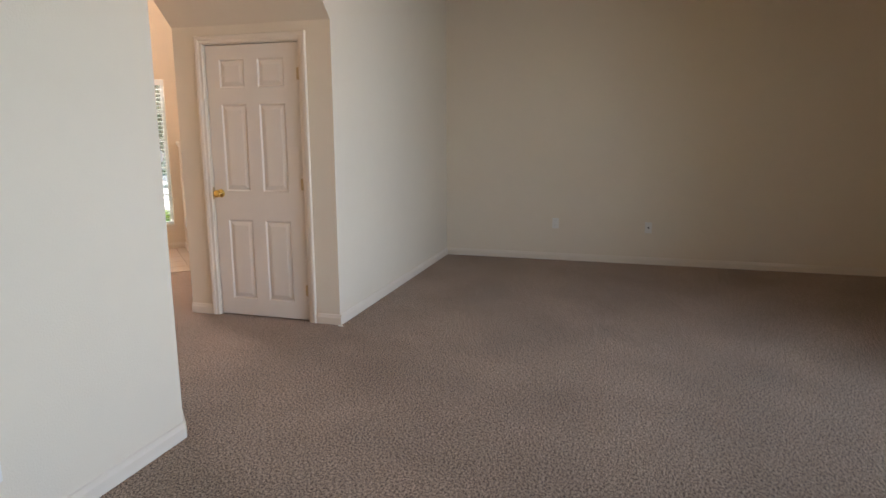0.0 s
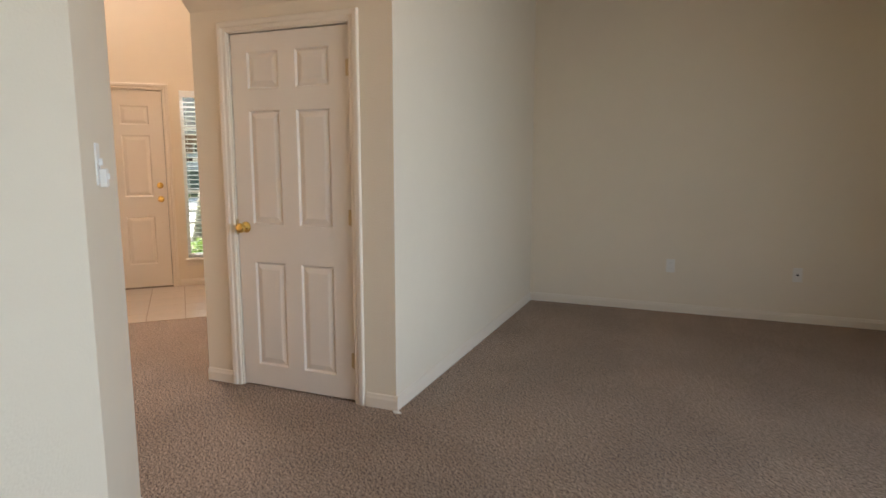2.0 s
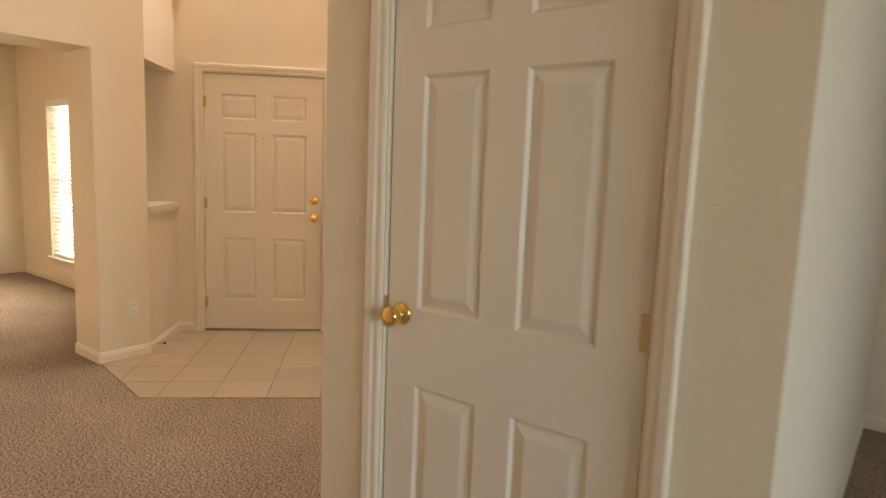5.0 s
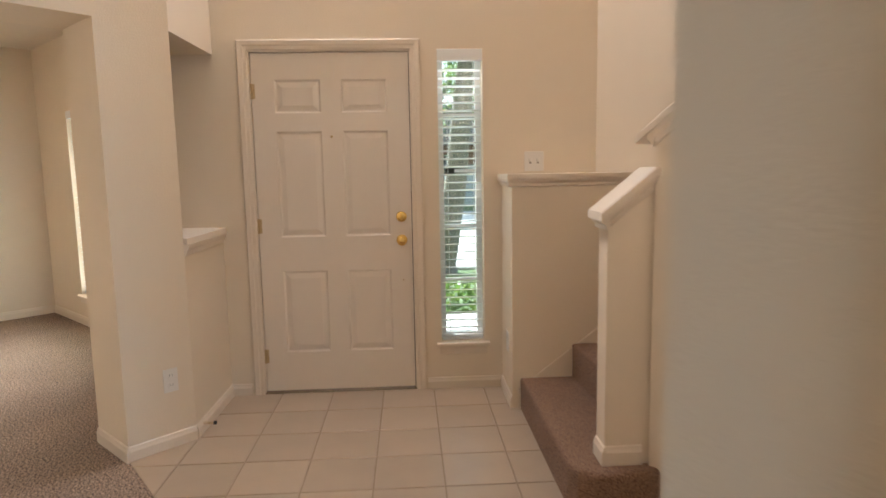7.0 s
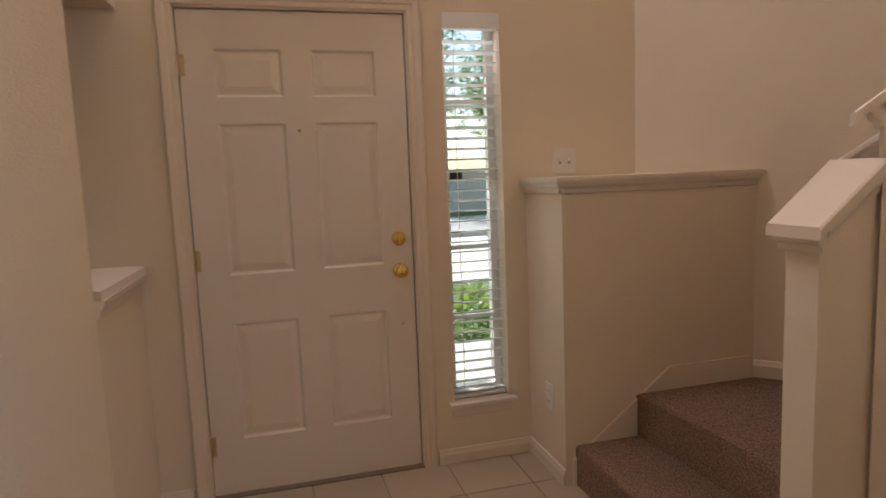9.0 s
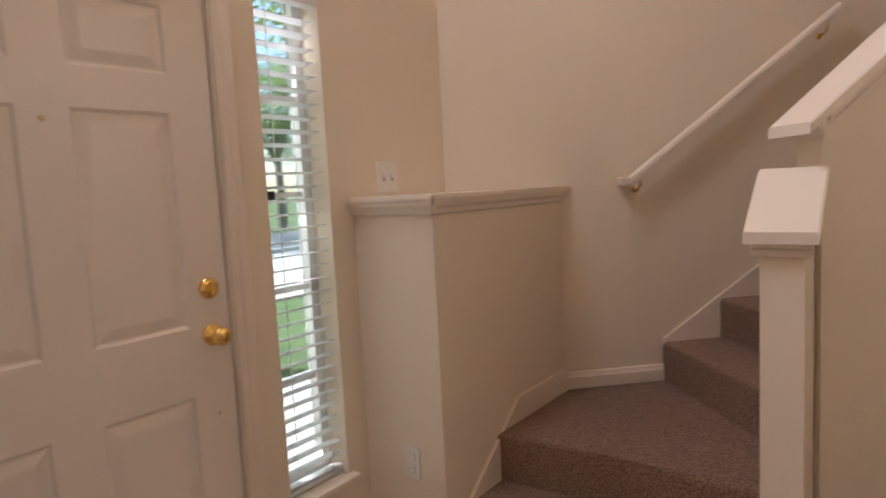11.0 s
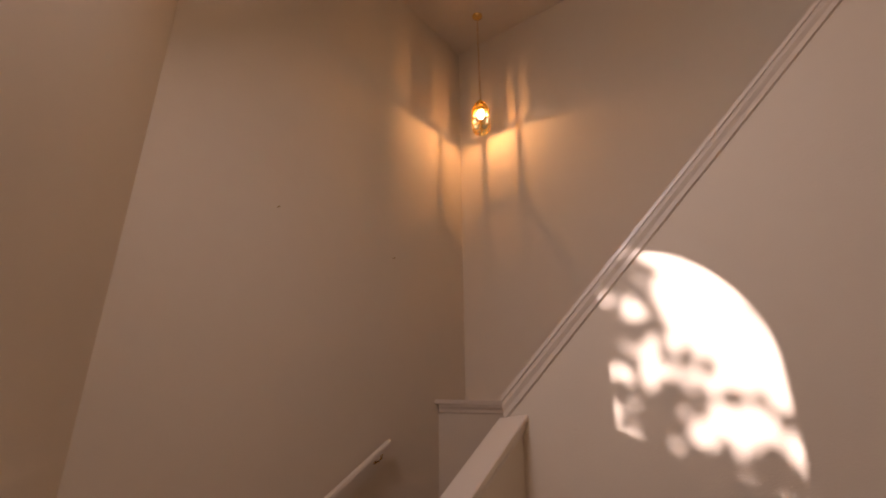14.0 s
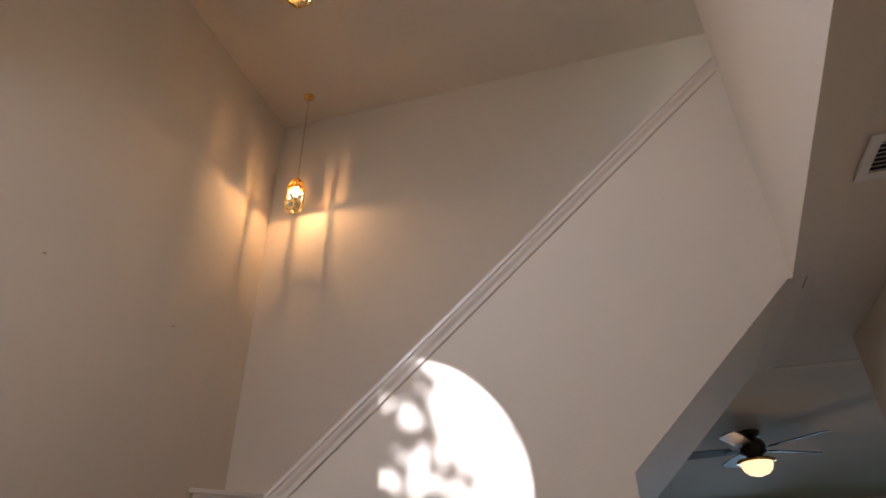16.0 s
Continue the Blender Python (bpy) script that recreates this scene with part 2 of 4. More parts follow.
def sweep(bm, profile, points, side):
    """A profile of (across, up) along a polyline, with upright joints; side is the direction of across."""
    side = Vector(side)
    rings = [[bm.verts.new(Vector(p) + side * a + Vector((0, 0, u))) for a, u in profile] for p in points]
    n = len(profile)
    for r0, r1 in zip(rings, rings[1:]):
        for i in range(n):
            bm.faces.new((r0[i], r0[(i + 1) % n], r1[(i + 1) % n], r1[i]))
    bm.faces.new(rings[0])
    bm.faces.new(rings[-1])
    return bm


def lathe(bm, profile, segments=20, m=None):
    """A profile of (radius, height) turned about z."""
    m = m or Matrix()
    rings = []
    for r, h in profile:
        if r < 1e-6:
            rings.append([bm.verts.new(m @ Vector((0, 0, h)))])
        else:
            rings.append([bm.verts.new(m @ Vector((r * math.cos(a), r * math.sin(a), h))) for a in (2 * math.pi * k / segments for k in range(segments))])
    for r0, r1 in zip(rings, rings[1:]):
        for k in range(segments):
            q = (k + 1) % segments
            if len(r0) == 1 and len(r1) == 1:
                continue
            if len(r0) == 1:
                bm.faces.new((r0[0], r1[k], r1[q]))
            elif len(r1) == 1:
                bm.faces.new((r0[k], r0[q], r1[0]))
            else:
                bm.faces.new((r0[k], r0[q], r1[q], r1[k]))
    return bm


def lathed(*a, **k):
    return lathe(bmesh.new(), *a, **k)


def tube(bm, points, r, segments=8):
    pts = [Vector(p) for p in points]
    rings = []
    for i, p in enumerate(pts):
        d = (pts[min(i + 1, len(pts) - 1)] - pts[max(i - 1, 0)]).normalized()
        a = d.orthogonal().normalized()
        b = d.cross(a)
        rr = r[i] if isinstance(r, (list, tuple)) else r
        rings.append([bm.verts.new(p + rr * (math.cos(t) * a + math.sin(t) * b)) for t in (2 * math.pi * k / segments for k in range(segments))])
    for r0, r1 in zip(rings, rings[1:]):
        best = min(range(segments), key=lambda s: (r0[0].co - r1[s].co).length)
        for k in range(segments):
            bm.faces.new((r0[k], r0[(k + 1) % segments], r1[(k + 1 + best) % segments], r1[(k + best) % segments]))
    bm.faces.new(rings[0])
    bm.faces.new(rings[-1])
    return bm


def holed(bm, u0, u1, z0, z1, d0, d1, holes, axis="y"):
    """A slab with rectangular openings (u0, u1, z0, z1) right through it, lying along u and z, thick along the axis."""
    us = sorted({u0, u1, *(h[0] for h in holes), *(h[1] for h in holes)})
    zs = sorted({z0, z1, *(h[2] for h in holes), *(h[3] for h in holes)})
    us, zs = [u for u in us if u0 <= u <= u1], [z for z in zs if z0 <= z <= z1]

    def solid(i, j):
        if not (0 <= i < len(us) - 1 and 0 <= j < len(zs) - 1):
            return False
        u, z = (us[i] + us[i + 1]) / 2, (zs[j] + zs[j + 1]) / 2
        return not any(h[0] < u < h[1] and h[2] < z < h[3] for h in holes)
    made = {}

    def v(i, j, k):
        key = (i, j, k)
        if key not in made:
            d = (d0, d1)[k]
            made[key] = bm.verts.new((us[i], d, zs[j]) if axis == "y" else (d, us[i], zs[j]))
        return made[key]
    for i in range(len(us) - 1):
        for j in range(len(zs) - 1):
            if not solid(i, j):
                continue
            for k in (0, 1):
                bm.faces.new((v(i, j, k), v(i + 1, j, k), v(i + 1, j + 1, k), v(i, j + 1, k)))
            for di, dj, a, b in ((-1, 0, (i, j), (i, j + 1)), (1, 0, (i + 1, j), (i + 1, j + 1)), (0, -1, (i, j), (i + 1, j)), (0, 1, (i, j + 1), (i + 1, j + 1))):
                if not solid(i + di, j + dj):
                    bm.faces.new((v(*a, 0), v(*b, 0), v(*b, 1), v(*a, 1)))
    return bm


# ---- structure ----
VOID = 5.95          # ceiling of the two-storey hall
LOW = 2.957          # ceiling of the living room and passage
STAIR_Y = 1.107      # wall along the first flight
LIV_Y = 1.18         # far wall of the living room
SUN_X = 2.69         # wall under the second flight
CLOSET_Y = -1.71
LIV_X = 3.975

thing("floor", prismed([(-4.3, -9.2), (9.2, -9.2), (9.2, 1.35), (1.2, 1.35), (-0.45, -0.45), (-0.95, -0.37), (-4.3, -0.37)], -0.2, 0.0), CARPET, "taupe cut-pile carpet across living room and hall", "floor", kind="structure")

# front wall, in its own axes
DOOR_W, DOOR_H = 0.457, 2.035
AX, AW, A_SILL, A_SPRING = -0.008, 0.42, 3.60, 4.248
bm = holed(bmesh.new(), -1.283, 1.566, 0, VOID, 0.0, 0.16, [(-DOOR_W - 0.02, DOOR_W + 0.02, 0.0, DOOR_H + 0.02), (0.62, 0.885, 0.30, 2.045), (AX - AW, AX + AW, A_SILL, A_SPRING + AW)])
for sgn in (-1, 1):
    arc = [(AX + sgn * AW * math.cos(a), A_SPRING + AW * math.sin(a)) for a in np.linspace(0, math.pi / 2, 13)]
    prism(bm, [(AX + sgn * AW, A_SPRING + AW)] + arc, 0.0, 0.16, axis="y")
thing("wall_front", bm, PAINT, "cream painted front wall with door and sidelight openings", "wall", kind="structure", m=FRONT)

thing("wall_stair", boxed(1.107, LIV_X - 0.075, STAIR_Y, STAIR_Y + 0.15, 0, VOID), PAINT, "cream painted wall beside the stairs", "wall", kind="structure")
thing("wall_living_north", boxed(LIV_X, 9.1, LIV_Y, LIV_Y + 0.15, 0, VOID), PAINT, "off-white far wall of the living room", "wall", kind="structure")

# wall under the second flight, with its clipped corner over the passage
SLOPE = 0.885
END_Y = -2.52
TOP0 = 2.15
poly = [(CLOSET_Y, 0.0), (0.02, 0.0), (0.02, TOP0), (-2.60, TOP0 + SLOPE * (0.02 - END_Y)), (-2.60, LOW), (END_Y, LOW), (CLOSET_Y, 2.165)]
thing("wall_under_stairs", prismed(poly, SUN_X, SUN_X + 0.12, axis="x"), PAINT, "cream wall under the upper flight with sloped top", "wall", kind="structure")
bm = holed(bmesh.new(), SUN_X + 0.12, LIV_X - 0.075, 0, 2.165, CLOSET_Y, CLOSET_Y + 0.12, [(2.93, 3.74, 0, 2.055)])
thing("wall_closet", bm, PAINT, "cream closet wall under the stairs", "wall", kind="structure")
thing("wall_living_side", prismed([(LIV_Y, 0), (CLOSET_Y, 0), (CLOSET_Y, 2.165), (END_Y, LOW), (-3.4, LOW), (-3.4, VOID), (LIV_Y, VOID)], LIV_X - 0.075, LIV_X, axis="x"), PAINT, "off-white wall between stairwell and living room", "wall", kind="structure")
thing("soffit", prismed([(CLOSET_Y, 2.165), (END_Y, LOW), (END_Y - 0.1, LOW), (END_Y - 0.1, LOW + 0.1), (END_Y, LOW + 0.1), (CLOSET_Y, 2.265)], SUN_X + 0.12, LIV_X - 0.075, axis="x"), PAINT, "sloped painted soffit above the closet door", "soffit", kind="structure")
thing("wall_hall_south", prismed([(SUN_X + 0.12, -2.605), (SUN_X, -2.605), (SUN_X, -2.54), (-0.045, -2.265), (-0.045, -2.40), (SUN_X, -2.70), (SUN_X + 0.12, -2.70)], LOW, VOID), PAINT, "upper cream wall above the passage ceiling", "wall", kind="structure")
thing("ceiling_passage", prismed([(-0.045, -3.2), (LIV_X - 0.076, -3.2), (LIV_X - 0.076, END_Y - 0.1), (SUN_X, END_Y - 0.1), (SUN_X, -2.57), (-0.045, -2.285)], LOW + 0.003, LOW + 0.1), CEIL, "flat painted passage ceiling", "ceiling", kind="structure")
thing("wall_upper_hall", boxed(SUN_X, LIV_X - 0.075, -3.5, -3.4, LOW, VOID), PAINT, "cream wall at the top of the stairs", "wall", kind="structure")

# west wall with the opening to the dining room
WX = -0.045
bm = holed(bmesh.new(), -2.95, -0.907, 0, VOID, WX - 0.37, WX, [(-2.70, -1.24, 0, 2.033)], axis="x")
thing("wall_west", bm, PAINT, "cream wall with a cased opening to the dining room", "wall", kind="structure")
tri = [(WX, -0.907), (-0.467, -0.467), (-0.907, -0.907)]
thing("wall_niche_lower", prismed(tri, 0, 1.005), PAINT, "cream half-height wall below the niche shelf", "wall", kind="structure")
thing("wall_niche_upper", prismed(tri, 2.02, VOID), PAINT, "cream wall above the corner niche", "wall", kind="structure")

# switch wall with its angled end
thing("wall_passage", prismed([(4.035, -9.1), (4.035, -3.505), (3.53, -2.98), (WX, -2.95), (WX, -3.1), (3.45, -3.13), (3.92, -3.6), (3.92, -9.1)], 0, LOW), PAINT, "off-white wall with an angled corner", "wall", kind="structure")

# living room closes
thing("ceiling_living", boxed(LIV_X, 9.1, -9.1, LIV_Y, LOW, LOW + 0.1), CEIL, "white painted living room ceiling", "ceiling", kind="structure")
bm = boxed(3.91, LIV_X, -9.1, -3.2, LOW, LOW + 0.1)
thing("ceiling_corner", bm, CEIL, "white painted ceiling over the room's edge", "ceiling", kind="structure")
thing("wall_living_south", boxed(3.92, 9.1, -9.1, -9.0, 0, LOW), PAINT, "off-white living room wall", "wall", kind="structure")
# the third opening is unseen, added only to bring in more light
EW = [(-3.5, -2.2), (-5.15, -3.85), (-7.15, -5.85)]
EW_Z = (0.55, 2.72)
bm = holed(bmesh.new(), -9.0, LIV_Y, 0, LOW, 8.95, 9.1, [(a, b, *EW_Z) for a, b in EW], axis="x")
thing("wall_living_east", bm, PAINT, "off-white living room wall with tall windows", "wall", kind="structure")
thing("ceiling_hall", boxed(-1.0, LIV_X, -3.5, 1.25, VOID, VOID + 0.1), CEIL, "tall entrance hall ceiling", "ceiling", kind="structure")

# dining room closes
DZ = 2.55
thing("wall_dining_back", boxed(-4.2, -4.05, -4.2, -0.37, 0, DZ), PAINT, "cream dining room wall", "wall", kind="structure")
DW = (-3.25, -1.75, 0.28, 1.92)
bm = holed(bmesh.new(), -4.2, -0.95, 0, DZ, -0.37, -0.22, [DW])
thing("wall_dining_front", bm, PAINT, "cream dining room wall with a tall window", "wall", kind="structure")
thing("wall_dining_side", boxed(-1.07, -0.95, -0.907, -0.37, 0, DZ), PAINT, "cream return wall of the dining room", "wall", kind="structure")
thing("wall_dining_return", boxed(-0.95, WX - 0.37, -0.95, -0.907, 0, DZ), PAINT, "cream return wall beside the opening", "wall", kind="structure")
thing("wall_dining_south", boxed(-4.2, WX - 0.37, -4.2, -4.05, 0, DZ), PAINT, "cream dining room wall", "wall", kind="structure")
thing("wall_dining_east", boxed(WX - 0.37, WX - 0.25, -4.05, -2.95, 0, DZ), PAINT, "cream dining room wall", "wall", kind="structure")
thing("ceiling_dining", boxed(-4.2, WX - 0.37, -4.2, -0.37, DZ, DZ + 0.1), CEIL, "white dining room ceiling", "ceiling", kind="structure")

# stairs
RISE, RUN = 0.188, 0.285
KNEE_IN, KNEE_OUT, KNEE_X = 0.025, -0.075, 1.98
LEDGE_Y, LEDGE_X = -0.372, 0.995


def fr(x, y):
    return (R * (x - y), R * (x + y))


stairs = empty("staircase", "carpeted staircase with shade in its brown pile, winder landing and upper flight", "staircase", kind="structure")


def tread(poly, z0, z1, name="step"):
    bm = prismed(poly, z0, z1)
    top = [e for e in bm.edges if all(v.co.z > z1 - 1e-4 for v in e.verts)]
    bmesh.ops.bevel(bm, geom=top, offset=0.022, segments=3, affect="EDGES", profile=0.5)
    return part(name, bm, SHADED_PILE, stairs, smooth=False)


ledge_end = (LEDGE_Y / -R + STAIR_Y, STAIR_Y)
# first step wraps the end of the knee wall, the second is the winder landing
s1 = [fr(1.04, LEDGE_Y), fr(1.04, -1.40), fr(1.065, -1.47), fr(1.13, -1.515), fr(1.33, -1.515), (2.03, KNEE_OUT), (2.03, KNEE_IN), (2.13, KNEE_IN), (2.13, STAIR_Y), ledge_end]
tread(s1, 0, RISE)
s2 = [fr(1.33, LEDGE_Y), (1.60, 0.32), (1.80, 0.09), (1.90, KNEE_IN), (2.13, KNEE_IN), (2.13, STAIR_Y), ledge_end]
tread(s2, RISE, 2 * RISE)
for k in range(3):
    x = 2.13 + k * RUN
    tread([(x - 0.02, KNEE_IN), (x + RUN, KNEE_IN), (x + RUN, STAIR_Y), (x - 0.02, STAIR_Y)], 0.0, (3 + k) * RISE)
LAND = 6 * RISE
tread([(2.965, 0.05), (LIV_X - 0.075, 0.05), (LIV_X - 0.075, STAIR_Y), (2.965, STAIR_Y)], LAND - 0.3, LAND, "landing")
for k in range(12):
    y = 0.05 - k * RISE / SLOPE
    tread([(SUN_X + 0.12, y - 0.24), (LIV_X - 0.075, y - 0.24), (LIV_X - 0.075, y + 0.02), (SUN_X + 0.12, y + 0.02)], LAND + (k - 0.2) * RISE, LAND + (k + 1) * RISE)
thing("floor_upper", boxed(SUN_X + 0.12, LIV_X - 0.075, -3.4, END_Y - 0.05, LOW + 0.12, 3.36), CARPET, "taupe carpet on the upper hall floor", "floor", kind="structure")

# knee wall beside the first flight
CAP0, CAP_END = 1.43, 2.045
poly = [(KNEE_X, 0), (SUN_X, 0), (SUN_X, CAP_END), (KNEE_X, CAP0 + 0.03)]
thing("knee_wall", prismed(poly, KNEE_OUT, KNEE_IN, axis="y"), PAINT, "cream knee wall rising beside the stairs", "wall", kind="structure")
NEW0, NEW1, NEW_A, NEW_B = 1.178, 1.38, -1.435, -1.330
thing("newel_wall", prismed([(NEW0, 0), (NEW1, 0), (NEW1, 1.302), (1.345, 1.302), (NEW0, 1.172)], NEW_A, NEW_B, axis="y"), PAINT, "short angled cream wall ending the stair rail", "wall", kind="structure", m=FRONT)

COVE = [(0.0, 0.0), (0.0, -0.06), (0.010, -0.055), (0.014, -0.035), (0.026, -0.018), (0.030, 0.0)]


def stair_cap(name, label, points, side, width, tall=1.0, inset=0.0):
    """A flat painted cap with a moulding under its overhang on each side, and across its lower end where the wall ends inset from it."""
    prof = [(-0.035, 0.0), (-0.035, 0.026), (-0.029, 0.032), (width + 0.029, 0.032), (width + 0.035, 0.026), (width + 0.035, 0.0)]
    cap = empty(name, label, "rail cap", m=Matrix.Translation(points[0]))
    p0 = Vector(points[0])
    loc = [Vector(p) - p0 for p in points]
    part("cap_board", sweep(bmesh.new(), prof, loc, side), TRIM, cap)
    cove = [(a, u * tall) for a, u in COVE]
    way = loc[1] - loc[0]
    flat = Vector((way.x, way.y, 0)).length
    run = [loc[0] + way * (inset / flat), *loc[1:]]
    part("moulding", sweep(bmesh.new(), [(-a, u) for a, u in cove], run, side), TRIM, cap)
    part("moulding", sweep(bmesh.new(), [(width + a, u) for a, u in cove], run, side), TRIM, cap)
    if inset:
        out = Vector((-way.x, -way.y, 0)).normalized()
        sd = Vector(side)
        part("moulding", sweep(bmesh.new(), [(a, u + (-a) * way.z / flat) for a, u in cove], [run[0] - sd * 0.02, run[0] + sd * (width + 0.02)], out), TRIM, cap)
    return cap


stair_cap("stair_cap", "cream sloped wooden cap on the lower knee wall", [(1.915, KNEE_OUT, CAP0), (SUN_X - 0.002, KNEE_OUT, CAP_END)], (0, 1, 0), KNEE_IN - KNEE_OUT, inset=KNEE_X - 1.915)
stair_cap("newel_cap", "cream moulded cap on the knee wall end", [(*fr(1.143, NEW_A), 1.150), (*fr(1.345, NEW_A), 1.312), (*fr(1.475, NEW_A), 1.312)], (-R, R, 0), NEW_B - NEW_A, inset=0.035)
stair_cap("upper_stair_cap", "long cream sloped cap above the under-stair wall", [(SUN_X, 0.02, TOP0), (SUN_X, END_Y, TOP0 + SLOPE * (0.02 - END_Y))], (1, 0, 0), 0.12, tall=1.5)

# capped corner wall on the landing
LC_X, LC_Z = 3.56, 2.41
LC_Y = STAIR_Y - (LIV_X - 0.075 - LC_X)
thing("wall_landing_corner", prismed([(LC_X, STAIR_Y), (LIV_X - 0.075, LC_Y), (LIV_X - 0.075, STAIR_Y)], LAND, LC_Z), PAINT, "cream half-height corner wall on the stair landing", "wall", kind="structure")
lcap = empty("landing_cap", "cream painted cap on the landing's corner wall", "ledge", m=Matrix.Translation((LC_X, STAIR_Y, LC_Z)))
part("cap_board", prismed([(-0.05, 0.0), (LIV_X - 0.075 - LC_X, LC_Y - STAIR_Y - 0.05), (LIV_X - 0.075 - LC_X, 0.0)], 0.0, 0.03), TRIM, lcap)
part("moulding", sweep(bmesh.new(), COVE, [(0.0, 0.0, 0.0), (LIV_X - 0.075 - LC_X, LC_Y - STAIR_Y, 0.0)], (-R, -R, 0)), TRIM, lcap)

# ledge beside the door
lpoly = [fr(LEDGE_X, 0), fr(LEDGE_X, LEDGE_Y), ledge_end, (STAIR_Y, STAIR_Y)]
thing("wall_ledge", prismed(lpoly, 0, 1.294), PAINT, "cream half-height wall with a capped top", "wall", kind="structure")
cap = empty("ledge_cap", "cream painted wooden ledge on the half wall", "ledge", m=Matrix.Translation((*fr(LEDGE_X, LEDGE_Y), 1.294)))
o = Vector((*fr(LEDGE_X, LEDGE_Y), 1.294))
cpoly = [fr(LEDGE_X - 0.03, 0), fr(LEDGE_X - 0.03, LEDGE_Y - 0.03), (ledge_end[0] + 0.045, STAIR_Y), (STAIR_Y, STAIR_Y)]
bm = prismed([(p[0] - o.x, p[1] - o.y) for p in cpoly], 0, 0.024)
bmesh.ops.bevel(bm, geom=list(bm.edges), offset=0.006, segments=2, affect="EDGES")
part("cap_board", bm, TRIM, cap)


def moulding_run(a, b, outward, z):
    """A moulding under an overhang from a to b."""
    return sweep(bmesh.new(), [(p, u * 0.75) for p, u in COVE], [Vector((*a, z)) - o, Vector((*b, z)) - o], outward)


part("moulding", moulding_run(fr(LEDGE_X, 0), fr(LEDGE_X, LEDGE_Y - 0.02), (-R, -R, 0), 1.294), TRIM, cap)
part("moulding", moulding_run(fr(LEDGE_X - 0.02, LEDGE_Y), ledge_end, (R, -R, 0), 1.294), TRIM, cap)

# niche shelf
shelf = empty("niche_shelf", "cream wooden corner shelf in the hall niche", "shelf", m=Matrix.Translation((WX, -0.907, 1.005)))
q = Vector((WX, -0.907, 1.005))
spoly = [(p[0] - q.x, p[1] - q.y) for p in ((WX + 0.025, -0.90), (-0.467 + 0.04, -0.467 - 0.0), (-0.50, -0.50), (-0.905, -0.905))]
part("shelf_board", prismed(spoly, 0.0, 0.03), TRIM, shelf)
part("moulding", sweep(bmesh.new(), COVE, [Vector((WX, -0.907, 1.005)) - q, Vector((-0.455, -0.479, 1.005)) - q], (R, R, 0)), TRIM, shelf)


# ---- trim ----
BASEP = [(0.0, 0.0), (0.013, 0.0), (0.013, 0.052), (0.009, 0.062), (0.006, 0.074), (0.0, 0.078)]


def baseboard(a, b, z=0.0, drop=0.0, label="cream painted baseboard along the wall"):
    """Along the wall from a to b, with the room on the right-hand side of the way."""
    d = (Vector(b) - Vector(a)).normalized()
    out = (d.y, -d.x, 0)
    return thing("baseboard", sweep(bmesh.new(), BASEP, [(*a, z), (*b, z)], out), TRIM, label, "baseboard", kind="structure")


baseboard((2.69, CLOSET_Y), (2.885, CLOSET_Y))
baseboard((3.795, CLOSET_Y), (LIV_X + 0.013, CLOSET_Y))
baseboard((LIV_X, CLOSET_Y), (LIV_X, LIV_Y - 0.013))
baseboard((LIV_X, LIV_Y), (8.95, LIV_Y))
baseboard((8.95, LIV_Y), (8.95, -9.0))
baseboard((4.035, -9.0), (4.035, -3.505))
baseboard((4.035, -3.505), (3.53, -2.98))
baseboard((3.53, -2.98), (WX, -2.95))
baseboard((SUN_X, KNEE_OUT), (SUN_X, CLOSET_Y))
baseboard((2.05, KNEE_OUT), (SUN_X - 0.013, KNEE_OUT))
baseboard((WX, -1.24), (WX, -0.907))
baseboard((WX, -0.907), (-0.467, -0.467))
baseboard(fr(-0.66, 0), fr(-DOOR_W - 0.075, 0))
baseboard(fr(DOOR_W + 0.075, 0), fr(LEDGE_X, 0))
baseboard(fr(LEDGE_X, 0), fr(LEDGE_X, LEDGE_Y))
baseboard((WX - 0.37, -1.24), (WX + 0.013, -1.24))
baseboard((-4.05, -4.0), (-4.05, -0.37))
baseboard((-4.05, -0.37), (-0.95, -0.37))
baseboard((ledge_end[0], STAIR_Y), (2.11, STAIR_Y), 2 * RISE)
baseboard(fr(NEW0, NEW_B), fr(NEW0, NEW_A - 0.013), RISE)
baseboard(fr(NEW0, NEW_A), fr(1.325, NEW_A), RISE)


def skirt(poly, lo, hi, axis, label):
    return thing("stair_skirt", prismed(poly, lo, hi, axis=axis), TRIM, label, "trim", kind="structure")


k = RISE / RUN
skirt([(2.11, 2 * RISE - 0.05), (2.11, 2 * RISE + 0.20), (2.98, 2 * RISE + 0.20 + 0.87 * k), (3.3, LAND + 0.08), (3.3, LAND - 0.05)], STAIR_Y - 0.014, STAIR_Y, "y", "cream painted skirt board beside the carpeted steps")
bm = prismed([(LEDGE_X + 0.03, 0.0), (LEDGE_X + 0.03, 0.12), (LEDGE_X + 0.50, 2 * RISE + 0.10), (1.92, 2 * RISE + 0.10), (1.92, 0.0)], LEDGE_Y - 0.013, LEDGE_Y, axis="y")
thing("stair_skirt", bm, TRIM, "cream skirt board climbing past the first steps", "trim", kind="structure", m=FRONT)


# ---- doors ----
TURN = Matrix.Rotation(math.pi / 2, 4, "X")  # z to -y


def knob(parent, x, z, y, label, lever=True):
    m = Matrix.Translation((x, y, z)) @ TURN
    k = part("door_knob", lathed([(0.0, 0.0), (0.032, 0.0), (0.033, 0.004), (0.026, 0.010), (0.012, 0.014), (0.011, 0.030), (0.020, 0.036), (0.028, 0.046), (0.029, 0.055), (0.024, 0.064), (0.012, 0.068), (0.0, 0.069)], 28), BRASS, parent, label, smooth=True, m=m)
    return k


